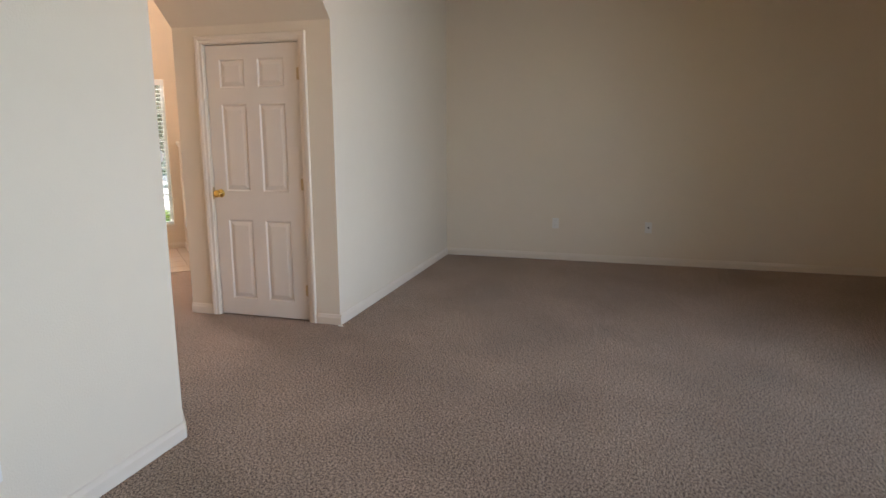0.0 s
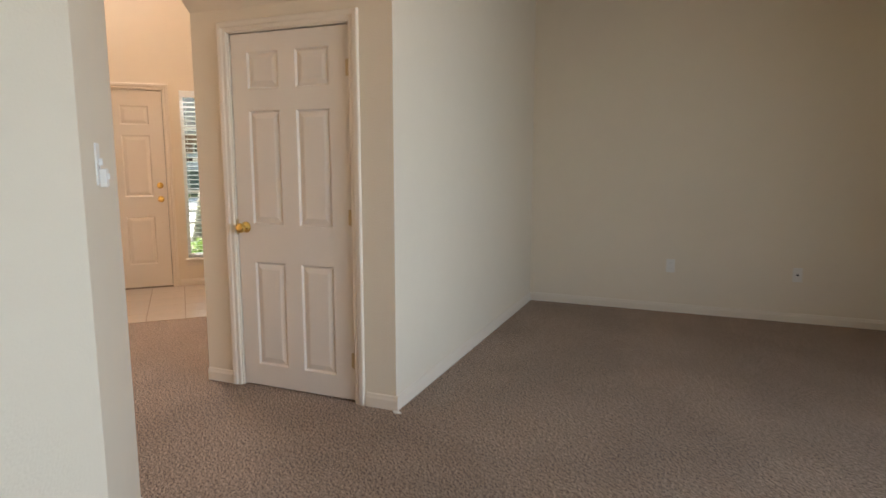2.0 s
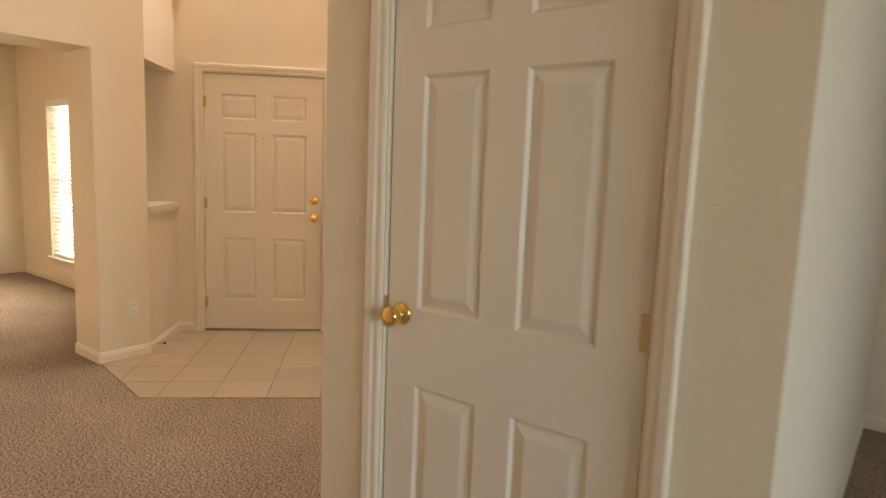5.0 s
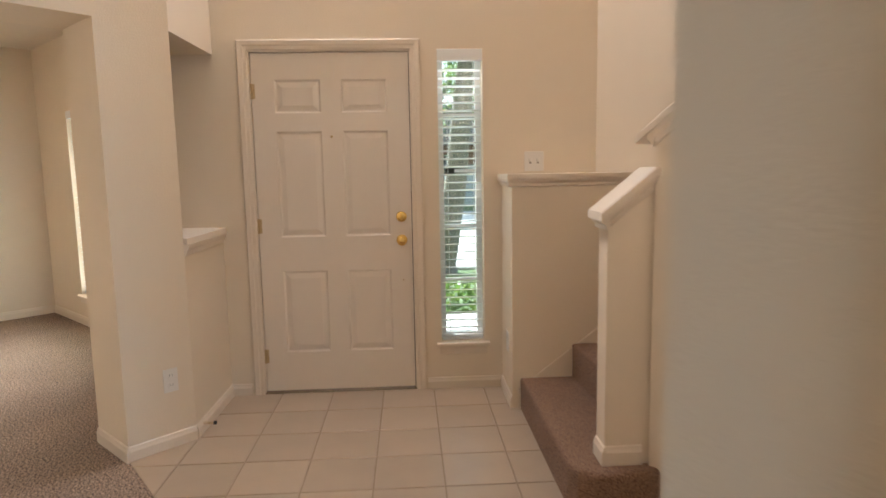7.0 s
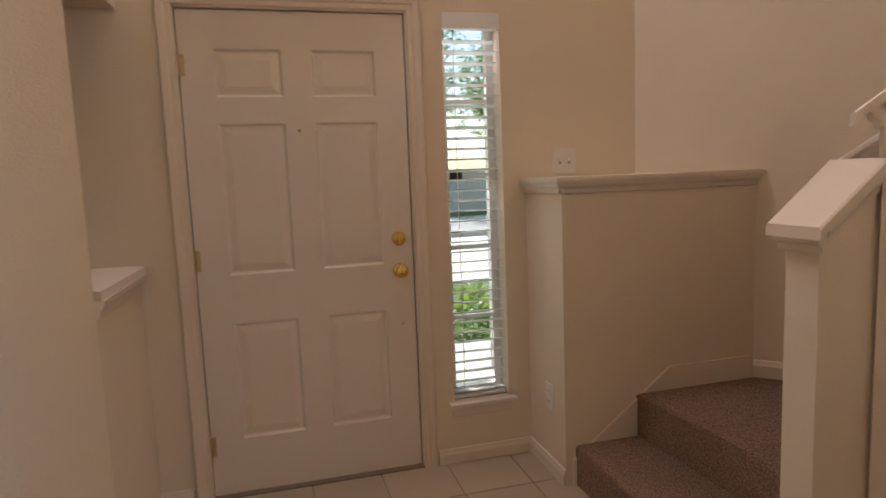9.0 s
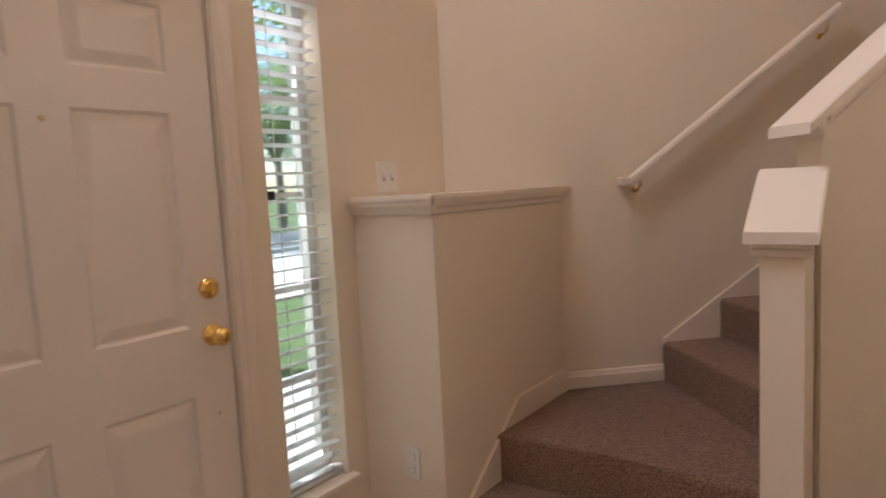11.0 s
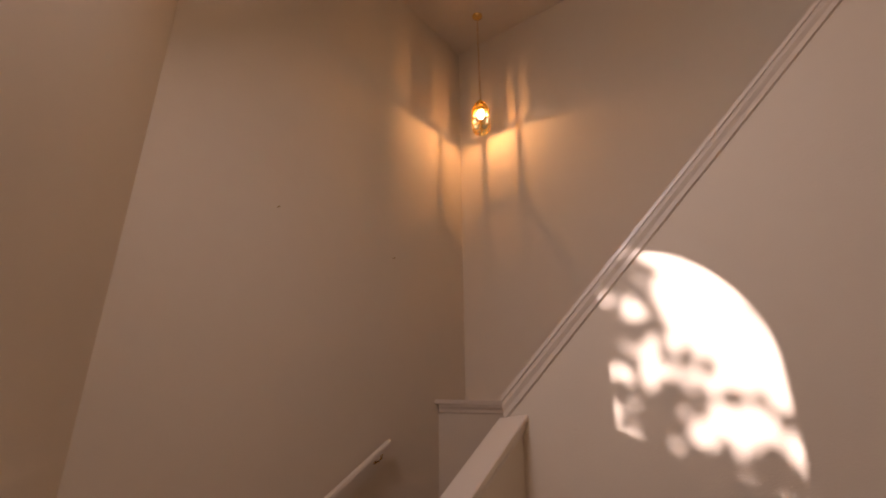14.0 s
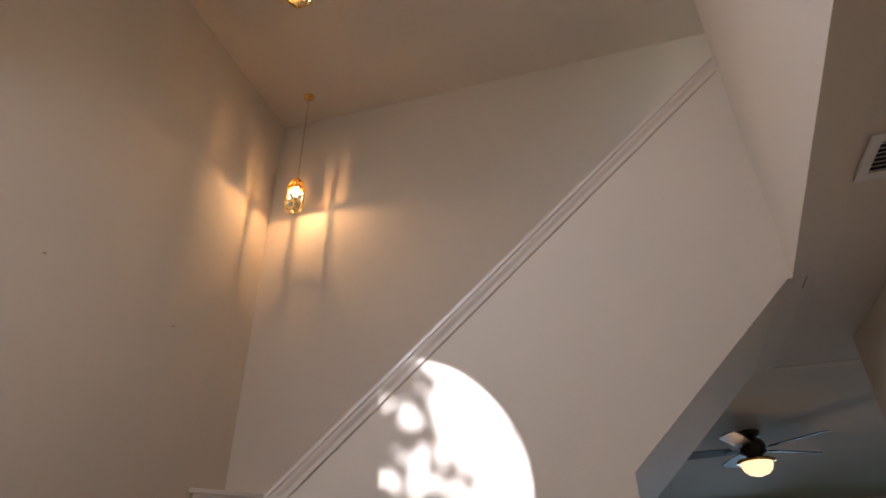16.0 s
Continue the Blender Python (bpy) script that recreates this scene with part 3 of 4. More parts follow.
def casing(parent, x0, x1, h, d=0.0):
    """A moulded surround of an opening on the face y = d; it stands out towards -y."""
    prof = [(0.0, 0.0), (0.0, 0.008), (0.006, 0.012), (0.022, 0.012), (0.030, 0.018), (0.052, 0.020), (0.058, 0.016), (0.058, 0.0)]
    bm = bmesh.new()
    rings = []
    for o_, t in prof:
        rings.append([bm.verts.new(p) for p in ((x0 - o_, d - t, 0), (x0 - o_, d - t, h + o_), (x1 + o_, d - t, h + o_), (x1 + o_, d - t, 0))])
    n = len(rings)
    for i in range(n):
        a, b = rings[i], rings[(i + 1) % n]
        for j in range(3):
            bm.faces.new((a[j], a[j + 1], b[j + 1], b[j]))
    bm.faces.new([r[0] for r in rings])
    bm.faces.new([r[3] for r in rings])
    return part("casing", bm, TRIM, parent)


def panel(bm, x0, x1, z0, z1, y):
    steps = [(0.0, 0.0), (0.004, 0.003), (0.010, 0.009), (0.016, 0.009), (0.042, 0.002), (0.046, 0.0015)]
    rings = [[bm.verts.new(p) for p in ((x0 + i, y + d, z0 + i), (x1 - i, y + d, z0 + i), (x1 - i, y + d, z1 - i), (x0 + i, y + d, z1 - i))] for i, d in steps]
    for a, b in zip(rings, rings[1:]):
        for j in range(4):
            bm.faces.new((a[j], a[(j + 1) % 4], b[(j + 1) % 4], b[j]))
    bm.faces.new(rings[-1])
    return bm


def six_panel_door(name, label, m, width, height, rows_z, hinge_side, depth, gap=0.004, sill=0.012, columns=((0.145, 0.435), (0.565, 0.855))):
    """A panelled door in its frame: x across from the middle, the face towards -y."""
    door = empty(name, label, "door", kind="structure", m=m)
    w = width / 2
    holes = []
    for z0, z1 in rows_z:
        for a, b in columns:
            holes.append((-w + a * width, -w + b * width, z0, z1))
    leaf = part("leaf", holed(bmesh.new(), -w + gap, w - gap, sill, height - gap, depth, depth + 0.038, holes), DOORP, door)
    for h in holes:
        part("panel", panel(bmesh.new(), *h, depth), DOORP, leaf)
    bm = bmesh.new()
    j = 0.02
    for sx in (-1, 1):
        box(bm, *sorted((sx * w, sx * (w + j))), 0.0, 0.12, 0, height + j)
    box(bm, -w, w, 0.0, 0.12, height, height + j)
    part("jamb", bm, TRIM, door)
    # Stop is near-black: gap shade on the closet door, weatherstrip on the front.
    bm = bmesh.new()
    for sx in (-1, 1):
        box(bm, *sorted((sx * (w - 0.012), sx * w)), depth + 0.041, depth + 0.055, 0, height)
    box(bm, -w + 0.012, w - 0.012, depth + 0.041, depth + 0.055, height - 0.012, height)
    part("stop", bm, DARK, door, "near-black strip for the shaded door gap, weatherstrip on the front door")
    casing(door, -w - 0.006, w + 0.006, height + 0.006)
    for z in (height - 0.22, height * 0.508, 0.24):
        x = hinge_side * (w - 0.002)
        bm = bmesh.new()
        lathe(bm, [(0.0, -0.046), (0.004, -0.046), (0.007, -0.042), (0.007, 0.042), (0.004, 0.046), (0.0, 0.046)], 10, Matrix.Translation((x, depth - 0.006, z)))
        box(bm, *sorted((x, x - hinge_side * 0.022)), depth - 0.002, depth, z - 0.042, z + 0.042)
        part("hinge", bm, WORN, door, "small worn brass hinge")
    return door


CD_W = 0.77
closet = six_panel_door("door_1", "closed cream six-panel closet door with brass knob", Matrix.Translation((3.335, CLOSET_Y, 0)), CD_W, 2.035, [(0.140, 0.756), (0.975, 1.612), (1.729, 1.93)], 1, 0.012, gap=0.006, columns=((0.148, 0.42), (0.56, 0.838)))
knob(closet, -CD_W / 2 + 0.062, 0.955, 0.012, "polished brass knob")
part("latch_plate", boxed(-CD_W / 2 + 0.002, -CD_W / 2 + 0.008, -0.002, 0.012, 0.91, 1.0), WORN, closet)

front = six_panel_door("door_2", "closed cream six-panel front door with brass knob and deadbolt", FRONT.copy(), 0.914, DOOR_H, [(0.26, 0.76), (0.965, 1.585), (1.69, 1.88)], -1, 0.015, sill=0.0215)
knob(front, 0.392, 0.934, 0.015, "polished brass knob")
bolt = part("deadbolt", lathed([(0.0, 0.0), (0.031, 0.0), (0.032, 0.006), (0.027, 0.013), (0.012, 0.016), (0.0, 0.016)], 28), BRASS, front, "round brass deadbolt", smooth=True, m=Matrix.Translation((0.392, 0.015, 1.075)) @ TURN)
part("thumb_turn", boxed(-0.006, 0.006, -0.02, 0.02, 0.012, 0.034, bevel=0.003), BRASS, bolt)
part("peephole", lathed([(0.0, 0.0), (0.008, 0.0), (0.008, 0.003), (0.005, 0.005), (0.0, 0.003)], 14), WORN, front, smooth=True, m=Matrix.Translation((-0.004, 0.015, 1.553)) @ TURN)
part("threshold", prismed([(-0.004, 0.0), (-0.004, 0.012), (0.01, 0.022), (0.11, 0.022), (0.16, 0.0)], -DOOR_W - 0.02, DOOR_W + 0.02, axis="x"), TARNISH, front, "worn metal threshold")
part("screw_plug", lathed([(0.0, 0.0), (0.005, 0.0), (0.004, 0.002), (0.0, 0.002)], 10), WORN, front, m=Matrix.Translation((0.395, 0.015, 0.69)) @ TURN)


# ---- windows ----
def blind(parent, x0, x1, z0, z1, y, pitch, tilt, depth=0.05):
    """Horizontal slats with a valance, ladder cords, bottom rail and wand."""
    part("valance", boxed(x0 - 0.004, x1 + 0.004, y - 0.05, y + 0.0, z1 - 0.065, z1, bevel=0.003), VINYL, parent, "white blind valance")
    n = int((z1 - 0.07 - z0) / pitch)
    bm = bmesh.new()
    c, s_ = math.cos(tilt), math.sin(tilt)
    pts = []
    for u, v in ((-0.5, 0.0), (-0.25, 0.0025), (0.0, 0.0035), (0.25, 0.0025), (0.5, 0.0)):
        pts.append((u * depth * c - v * s_, u * depth * s_ + v * c))
    prof = pts + [(a, b - 0.0022) for a, b in reversed(pts)]
    prism(bm, prof, x0 + 0.004, x1 - 0.004, axis="x")
    first = part("slat", bm, SLAT, parent, m=Matrix.Translation((0, y, z0 + 0.03)))
    for i in range(1, n):
        ob = new("slat", first.data)
        ob.parent = parent
        ob.matrix_local = Matrix.Translation((0, y, z0 + 0.03 + i * pitch)) @ Matrix.Rotation(radians(random.uniform(-2.5, 2.5)), 4, "X")
    part("bottom_rail", boxed(x0 + 0.004, x1 - 0.004, y - 0.025, y + 0.025, z0 + 0.004, z0 + 0.022, bevel=0.003), SLAT, parent)
    w = x1 - x0
    for f in ((0.2, 0.8) if w < 0.5 else (0.1, 0.5, 0.9)):
        part("ladder_cord", boxed(x0 + f * w - 0.0012, x0 + f * w + 0.0012, y - 0.027, y - 0.025, z0 + 0.02, z1 - 0.06), SLAT, parent)


def window(name, label, m, x0, x1, z0, z1, thick, columns, rows_n, sill_room=True, blinds=None):
    """A window set into a wall whose room face is y = 0; the room is towards -y."""
    win = empty(name, label, "window", kind="structure", m=m)
    f = 0.035
    ya, yb = thick - 0.065, thick - 0.02
    fr_ = part("window_frame", holed(bmesh.new(), x0, x1, z0, z1, ya, yb, [(x0 + f, x1 - f, z0 + f, z1 - f)]), VINYL, win)
    bars = [z0 + f + (z1 - z0 - 2 * f) * i / rows_n for i in range(1, rows_n)]
    for i, z in enumerate(bars):
        h = 0.02 if rows_n % 2 == 0 and i == rows_n // 2 - 1 else 0.009
        part("muntin", boxed(x0 + f, x1 - f, ya + 0.01, yb - 0.008, z - h, z + h), VINYL, fr_)
    for i in range(1, columns):
        x = x0 + (x1 - x0) * i / columns
        part("muntin", boxed(x - 0.009, x + 0.009, ya + 0.012, yb - 0.01, z0 + f, z1 - f), VINYL, fr_)
    pane = part("pane", boxed(x0 + f, x1 - f, yb - 0.016, yb - 0.012, z0 + f, z1 - f), GLASS, win)
    pane.visible_shadow = False
    if sill_room:
        s_ = part("window_sill", boxed(x0 - 0.03, x1 + 0.03, -0.04, ya, z0 - 0.022, z0 - 0.001, bevel=0.004), TRIM, win)
        part("apron", sweep(bmesh.new(), [(0.0, 0.0), (0.0, -0.055), (0.008, -0.05), (0.012, -0.02), (0.018, 0.0)], [(x0 - 0.012, 0, z0 - 0.022), (x1 + 0.012, 0, z0 - 0.022)], (0, -1, 0)), TRIM, win)
    if blinds:
        blind(win, x0 + 0.004, x1 - 0.004, z0 + 0.002, z1 - 0.002, blinds[0], blinds[1], blinds[2])
    return win


side = window("window_1", "narrow sidelight window with open white blinds", FRONT.copy(), 0.62, 0.885, 0.30, 2.045, 0.16, 1, 5, blinds=(0.045, 0.047, radians(-8)))
part("lock_sticker", boxed(0.66, 0.72, 0.093, 0.094, 1.325, 1.355), DARK, side, "small dark sticker on the glass")
window("window_2", "tall dining room window with open white blinds", Matrix.Translation((0, -0.37, 0)), *DW, 0.15, 2, 4, blinds=(0.045, 0.045, radians(12)))
for a, b in EW:
    window("window_3", "tall white-framed living room window", Matrix.Translation((8.95, 0, 0)) @ pose(0, 0, 0, 0, 0, -90), -b, -a, *EW_Z, 0.15, 2, 3, sill_room=True)
# arched window over the front door
arch = empty("window_4", "arched white window high above the front door", "window", kind="structure", m=FRONT.copy())
bm = bmesh.new()
outer = [(AX - AW, A_SILL)] + [(AX + AW * -math.cos(a), A_SPRING + AW * math.sin(a)) for a in np.linspace(0, math.pi, 25)] + [(AX + AW, A_SILL)]
ri = AW - 0.025
inner = [(AX - ri, A_SILL + 0.025)] + [(AX + ri * -math.cos(a), A_SPRING + ri * math.sin(a)) for a in np.linspace(0, math.pi, 25)] + [(AX + ri, A_SILL + 0.025)]
ring = [[bm.verts.new((p[0], y, p[1])) for p in poly_] for poly_ in (outer, inner) for y in (0.09, 0.14)]
for i in range(len(outer)):
    j = (i + 1) % len(outer)
    for a, b in ((0, 1), (1, 3), (3, 2), (2, 0)):
        bm.faces.new((ring[a][i], ring[a][j], ring[b][j], ring[b][i]))
af = part("window_frame", bm, VINYL, arch)
pane = part("pane", prismed(inner, 0.112, 0.116, axis="y"), GLASS, arch)
pane.visible_shadow = False


# ---- fittings ----
def wall_plate(name, label, m, kind_, width=0.072, height=0.117):
    """A cover plate on a wall face y = 0, towards -y."""
    plate = empty(name, label, "switch" if kind_ == "switch" else "outlet", m=m)
    part("cover", boxed(-width / 2, width / 2, -0.006, 0.0, -height / 2, height / 2, bevel=0.0025), PLATE, plate)
    if kind_ == "switch":
        n = max(1, round(width / 0.06))
        for i in range(n):
            x = (i - (n - 1) / 2) * 0.046
            part("toggle", boxed(x - 0.005, x + 0.005, -0.016, -0.005, -0.004, 0.016, bevel=0.002), PLATE, plate)
            part("slot", boxed(x - 0.007, x + 0.007, -0.0066, -0.006, -0.014, 0.014), SLOT_SHADE, plate)
    elif kind_ == "outlet":
        for z in (-0.027, 0.021):
            s_ = part("socket", boxed(-0.017, 0.017, -0.0085, -0.005, z - 0.013, z + 0.019, bevel=0.003), PLATE, plate)
            for x in (-0.007, 0.007):
                part("slot", boxed(x - 0.0012, x + 0.0012, -0.009, -0.0084, z, z + 0.011), SLOT_SHADE, s_)
    else:
        part("jack", boxed(-0.008, 0.008, -0.010, -0.005, -0.008, 0.008, bevel=0.002), DARK, plate)
    return plate


wall_plate("wall_outlet", "white duplex outlet low on the living room wall", Matrix.Translation((5.235, LIV_Y, 0.414)), "outlet")
wall_plate("wall_jack", "white cable jack plate low on the living room wall", Matrix.Translation((6.22, LIV_Y, 0.40)), "jack")
wall_plate("wall_outlet", "white duplex outlet on the cream pier", Matrix.Translation((WX, -1.02, 0.345)) @ pose(0, 0, 0, 0, 0, 90), "outlet")
wall_plate("wall_outlet", "white outlet low on the half wall", FRONT @ Matrix.Translation((LEDGE_X, -0.225, 0.355)) @ pose(0, 0, 0, 0, 0, -90), "outlet")
wall_plate("light_switch", "white double light switch above the ledge", FRONT @ Matrix.Translation((1.19, 0, 1.39)), "switch", 0.116)
d45 = Vector((-0.53, 0.545, 0)).normalized()
yaw45 = math.degrees(math.atan2(d45.y, d45.x)) + 180
sw = Vector((4.035, -3.505, 1.33)) + d45 * 0.27
wall_plate("light_switch", "white light switch on the angled wall", Matrix.Translation(sw) @ pose(0, 0, 0, 0, 0, yaw45 - 180), "switch")
night = empty("night_light", "small white plug-in dimmer box on the angled wall", "switch", m=Matrix.Translation(sw + d45 * 0.006 + Vector((0, 0, -0.035))) @ pose(0, 0, 0, 0, 0, yaw45 - 180))
part("body", boxed(-0.026, 0.026, -0.026, -0.006, -0.03, 0.022, bevel=0.004), PLATE, night)
part("button", boxed(-0.008, 0.008, -0.031, -0.025, -0.008, 0.008, bevel=0.002), PLATE, night)
wall_plate("wall_outlet", "white outlet low on the near wall", Matrix.Translation((4.035, -4.40, 0.33)) @ pose(0, 0, 0, 0, 0, 90), "outlet")

stop = empty("door_stop", "brass spring door stop with dark tip", "door stop", m=Matrix.Translation((-0.10, -0.852, 0.055)) @ pose(0, 0, 0, 0, 0, 45))
part("base", lathed([(0.0, 0.0), (0.012, 0.0), (0.012, 0.006), (0.0, 0.008)], 12, Matrix.Rotation(math.pi / 2, 4, "Y")), WORN, stop)
bm = bmesh.new()
tube(bm, [(0.006 + 0.0008 * i, 0.006 * math.cos(i * 0.9), 0.006 * math.sin(i * 0.9)) for i in range(75)], 0.0016, 5)
part("spring", bm, WORN, stop)
part("tip", lathed([(0.0, 0.0), (0.009, 0.0), (0.009, 0.014), (0.0, 0.016)], 12, Matrix.Translation((0.064, 0, 0)) @ Matrix.Rotation(math.pi / 2, 4, "Y")), RUBBER, stop)

# handrail
rail = empty("handrail", "cream wooden handrail fixed to the stair wall", "handrail", m=Matrix.Translation((1.935, STAIR_Y - 0.06, 1.325)))
L, H = 1.02, 0.742
prof = [(-0.022, -0.02), (-0.024, 0.0), (-0.020, 0.016), (-0.008, 0.024), (0.008, 0.024), (0.020, 0.016), (0.024, 0.0), (0.022, -0.02), (0.0, -0.024)]
part("rail", sweep(bmesh.new(), prof, [(0, 0, 0), (L, 0, H)], (0, 1, 0)), TRIM, rail)
part("rail_return", boxed(-0.035, 0.01, -0.02, 0.06, -0.018, 0.018, bevel=0.006), TRIM, rail)
for t in (0.05, 0.95):
    bm = bmesh.new()
    tube(bm, [(t * L, 0.058, t * H - 0.075), (t * L, 0.03, t * H - 0.075), (t * L, 0.006, t * H - 0.06), (t * L, 0.0, t * H - 0.022)], 0.006, 8)
    lathe(bm, [(0.0, 0.0), (0.016, 0.0), (0.014, 0.005), (0.0, 0.007)], 14, Matrix.Translation((t * L, 0.06, t * H - 0.075)) @ TURN)
    part("bracket", bm, BRASS, rail, "small brass bracket", smooth=True)

for p in ((1.955, STAIR_Y, 3.335),):
    thing("picture_nail", lathed([(0.0, 0.0), (0.004, 0.0), (0.003, 0.012), (0.008, 0.013), (0.007, 0.016), (0.0, 0.017)], 10), WORN, "small brass nail in the stair wall", "nail", m=Matrix.Translation(p) @ TURN)
thing("picture_nail", lathed([(0.0, 0.0), (0.004, 0.0), (0.003, 0.012), (0.008, 0.013), (0.007, 0.016), (0.0, 0.017)], 10), WORN, "small brass nail in the stair wall", "nail", m=Matrix.Translation((3.01, STAIR_Y, 3.378)) @ TURN)


# ---- lamps ----
def lantern(m, drop):
    """A six-sided brass and glass lantern hung on a chain; its origin is the height of the bulb."""
    la = empty("pendant_lantern", "lit brass and glass lantern hanging on a chain", "pendant lamp", group="hall lanterns", m=m)
    n = 6

    def hexagon(r, z, k):
        a = 2 * math.pi * (k + 0.5) / n
        return Vector((r * math.cos(a), r * math.sin(a), z))
    levels = [(0.060, -0.255), (0.098, -0.20), (0.098, 0.0), (0.050, 0.105)]
    frame_bm = bmesh.new()
    for r, z in levels:
        for k in range(n):
            tube(frame_bm, [hexagon(r, z, k), hexagon(r, z, k + 1)], 0.007 if z != 0.0 else 0.011, 6)
    for (r0, z0), (r1, z1) in zip(levels, levels[1:]):
        for k in range(n):
            tube(frame_bm, [hexagon(r0, z0, k), hexagon(r1, z1, k)], 0.008, 6)
    part("frame", frame_bm, BRASS, la)
    for (r0, z0), (r1, z1) in zip(levels, levels[1:]):
        for k in range(n):
            bm = bmesh.new()
            bm.faces.new([bm.verts.new(v) for v in (hexagon(r0 * 0.97, z0, k), hexagon(r0 * 0.97, z0, k + 1), hexagon(r1 * 0.97, z1, k + 1), hexagon(r1 * 0.97, z1, k))])
            if z1 > 0.01:
                bm.free()
                bm = bmesh.new()
                a0, a1, b0, b1 = hexagon(r0, z0 + 0.004, k), hexagon(r0, z0 + 0.004, k + 1), hexagon(r1, z1, k), hexagon(r1, z1, k + 1)
                bm.faces.new([bm.verts.new(v) for v in (a0.lerp(a1, 0.2), a0.lerp(a1, 0.8), b0.lerp(b1, 0.75), b0.lerp(b1, 0.25))])
                part("roof_plate", bm, BRASS, la)
                continue
            g = part("glass_pane", bm, GLASS, la)
            g.visible_shadow = False
    part("roof", lathed([(0.055, 0.103), (0.058, 0.110), (0.035, 0.135), (0.012, 0.150), (0.012, 0.165), (0.0, 0.168)], 12), BRASS, la, smooth=True)
    part("socket", lathed([(0.0, 0.10), (0.010, 0.10), (0.010, 0.045), (0.0, 0.045)], 10), BRASS, la)
    b = part("bulb", lathed([(0.0, 0.045), (0.012, 0.043), (0.030, 0.01), (0.034, -0.03), (0.024, -0.07), (0.0, -0.09)], 14), BULB, la, "glowing bulb", smooth=True)
    b.visible_shadow = False
    bm = bmesh.new()
    z = 0.165
    i = 0
    while z < drop - 0.03:
        pts = [(0.008 * math.cos(a), 0.0, 0.019 * math.sin(a)) if i % 2 else (0.0, 0.008 * math.cos(a), 0.019 * math.sin(a)) for a in np.linspace(0, 2 * math.pi, 9)]
        tube(bm, [(p[0], p[1], p[2] + z + 0.017) for p in pts], 0.0022, 4)
        z += 0.03
        i += 1
    part("chain", bm, BRASS, la)
    part("canopy", lathed([(0.0, drop), (0.06, drop), (0.058, drop - 0.012), (0.02, drop - 0.03), (0.0, drop - 0.032)], 18), BRASS, la, smooth=True)
    return la


for x, y, z in ((3.58, 0.67, 4.84), (1.63, -0.42, 4.62)):
    lantern(Matrix.Translation((x, y, z)) @ Matrix.Scale(0.82, 4), (VOID - z) / 0.82)

# ceiling fan
fan = empty("ceiling_fan", "dark bronze ceiling fan with lit frosted bowl", "ceiling fan", m=Matrix.Translation((5.38, -2.65, LOW)))
part("canopy", lathed([(0.0, 0.0), (0.085, 0.0), (0.08, -0.02), (0.05, -0.05), (0.03, -0.055), (0.0, -0.055)], 24), BRONZE, fan, smooth=True)
part("motor", lathed([(0.0, -0.05), (0.04, -0.05), (0.085, -0.075), (0.10, -0.11), (0.095, -0.16), (0.06, -0.19), (0.055, -0.22), (0.0, -0.22)], 28), BRONZE, fan, smooth=True)
part("light_ring", lathed([(0.0, -0.215), (0.12, -0.215), (0.148, -0.228), (0.145, -0.24), (0.0, -0.24)], 28), BRASS, fan, "brass ring of the light", smooth=True)
bowl = part("glass_bowl", lathed([(0.118, -0.235), (0.118, -0.26), (0.105, -0.295), (0.075, -0.325), (0.03, -0.34), (0.0, -0.342)], 28), FANGLASS, fan, "lit amber frosted glass bowl", smooth=True)
bowl.visible_shadow = False
for i in range(5):
    a = 72 * i + 12
    bl = part("blade", prismed([(0.16, -0.05), (0.26, -0.062), (0.56, -0.07), (0.60, -0.055), (0.615, 0.0), (0.60, 0.055), (0.56, 0.07), (0.26, 0.062), (0.16, 0.05)], -0.004, 0.004), BLADE, fan, m=pose(0, 0, -0.14, 0, 0, a) @ pose(0, 0, 0, 11, 0, 0))
    part("blade_arm", prismed([(0.08, -0.015), (0.19, -0.028), (0.22, 0.0), (0.19, 0.028), (0.08, 0.015)], -0.010, -0.005), BRONZE, bl)

# ceiling vent
vent = empty("ceiling_vent", "white metal air register in the passage ceiling", "vent", m=Matrix.Translation((1.84, -2.79, LOW)) @ pose(0, 0, 0, 0, 0, 90) @ Matrix.Diagonal((1.0, 1.25, 1.0, 1.0)))
part("frame", boxed(-0.17, -0.135, -0.10, 0.10, -0.010, -0.001), PLATE, vent)
part("frame", boxed(0.135, 0.17, -0.10, 0.10, -0.010, -0.001), PLATE, vent)
part("frame", boxed(-0.135, 0.135, -0.10, -0.07, -0.010, -0.001), PLATE, vent)
part("frame", boxed(-0.135, 0.135, 0.07, 0.10, -0.010, -0.001), PLATE, vent)
# Near-black sheet stands in for the shade behind the slats.
part("backing", boxed(-0.135, 0.135, -0.07, 0.07, -0.002, -0.001), DARK, vent)
for i in range(7):
    y = -0.06 + 0.02 * i
    part("slat", boxed(-0.135, 0.135, -0.007, 0.007, -0.0008, 0.0008), PLATE, vent, m=Matrix.Translation((0, y, -0.007)) @ pose(0, 0, 0, -35, 0, 0))


# ---- outside ----
GZ = -0.16


def strip(name, y0, y1, mat, label, category, z, x0=-60, x1=60, h=0.04):
    return thing(name, boxed(x0, x1, y0, y1, z - h, z), mat, label, category, kind="structure", m=FRONT)


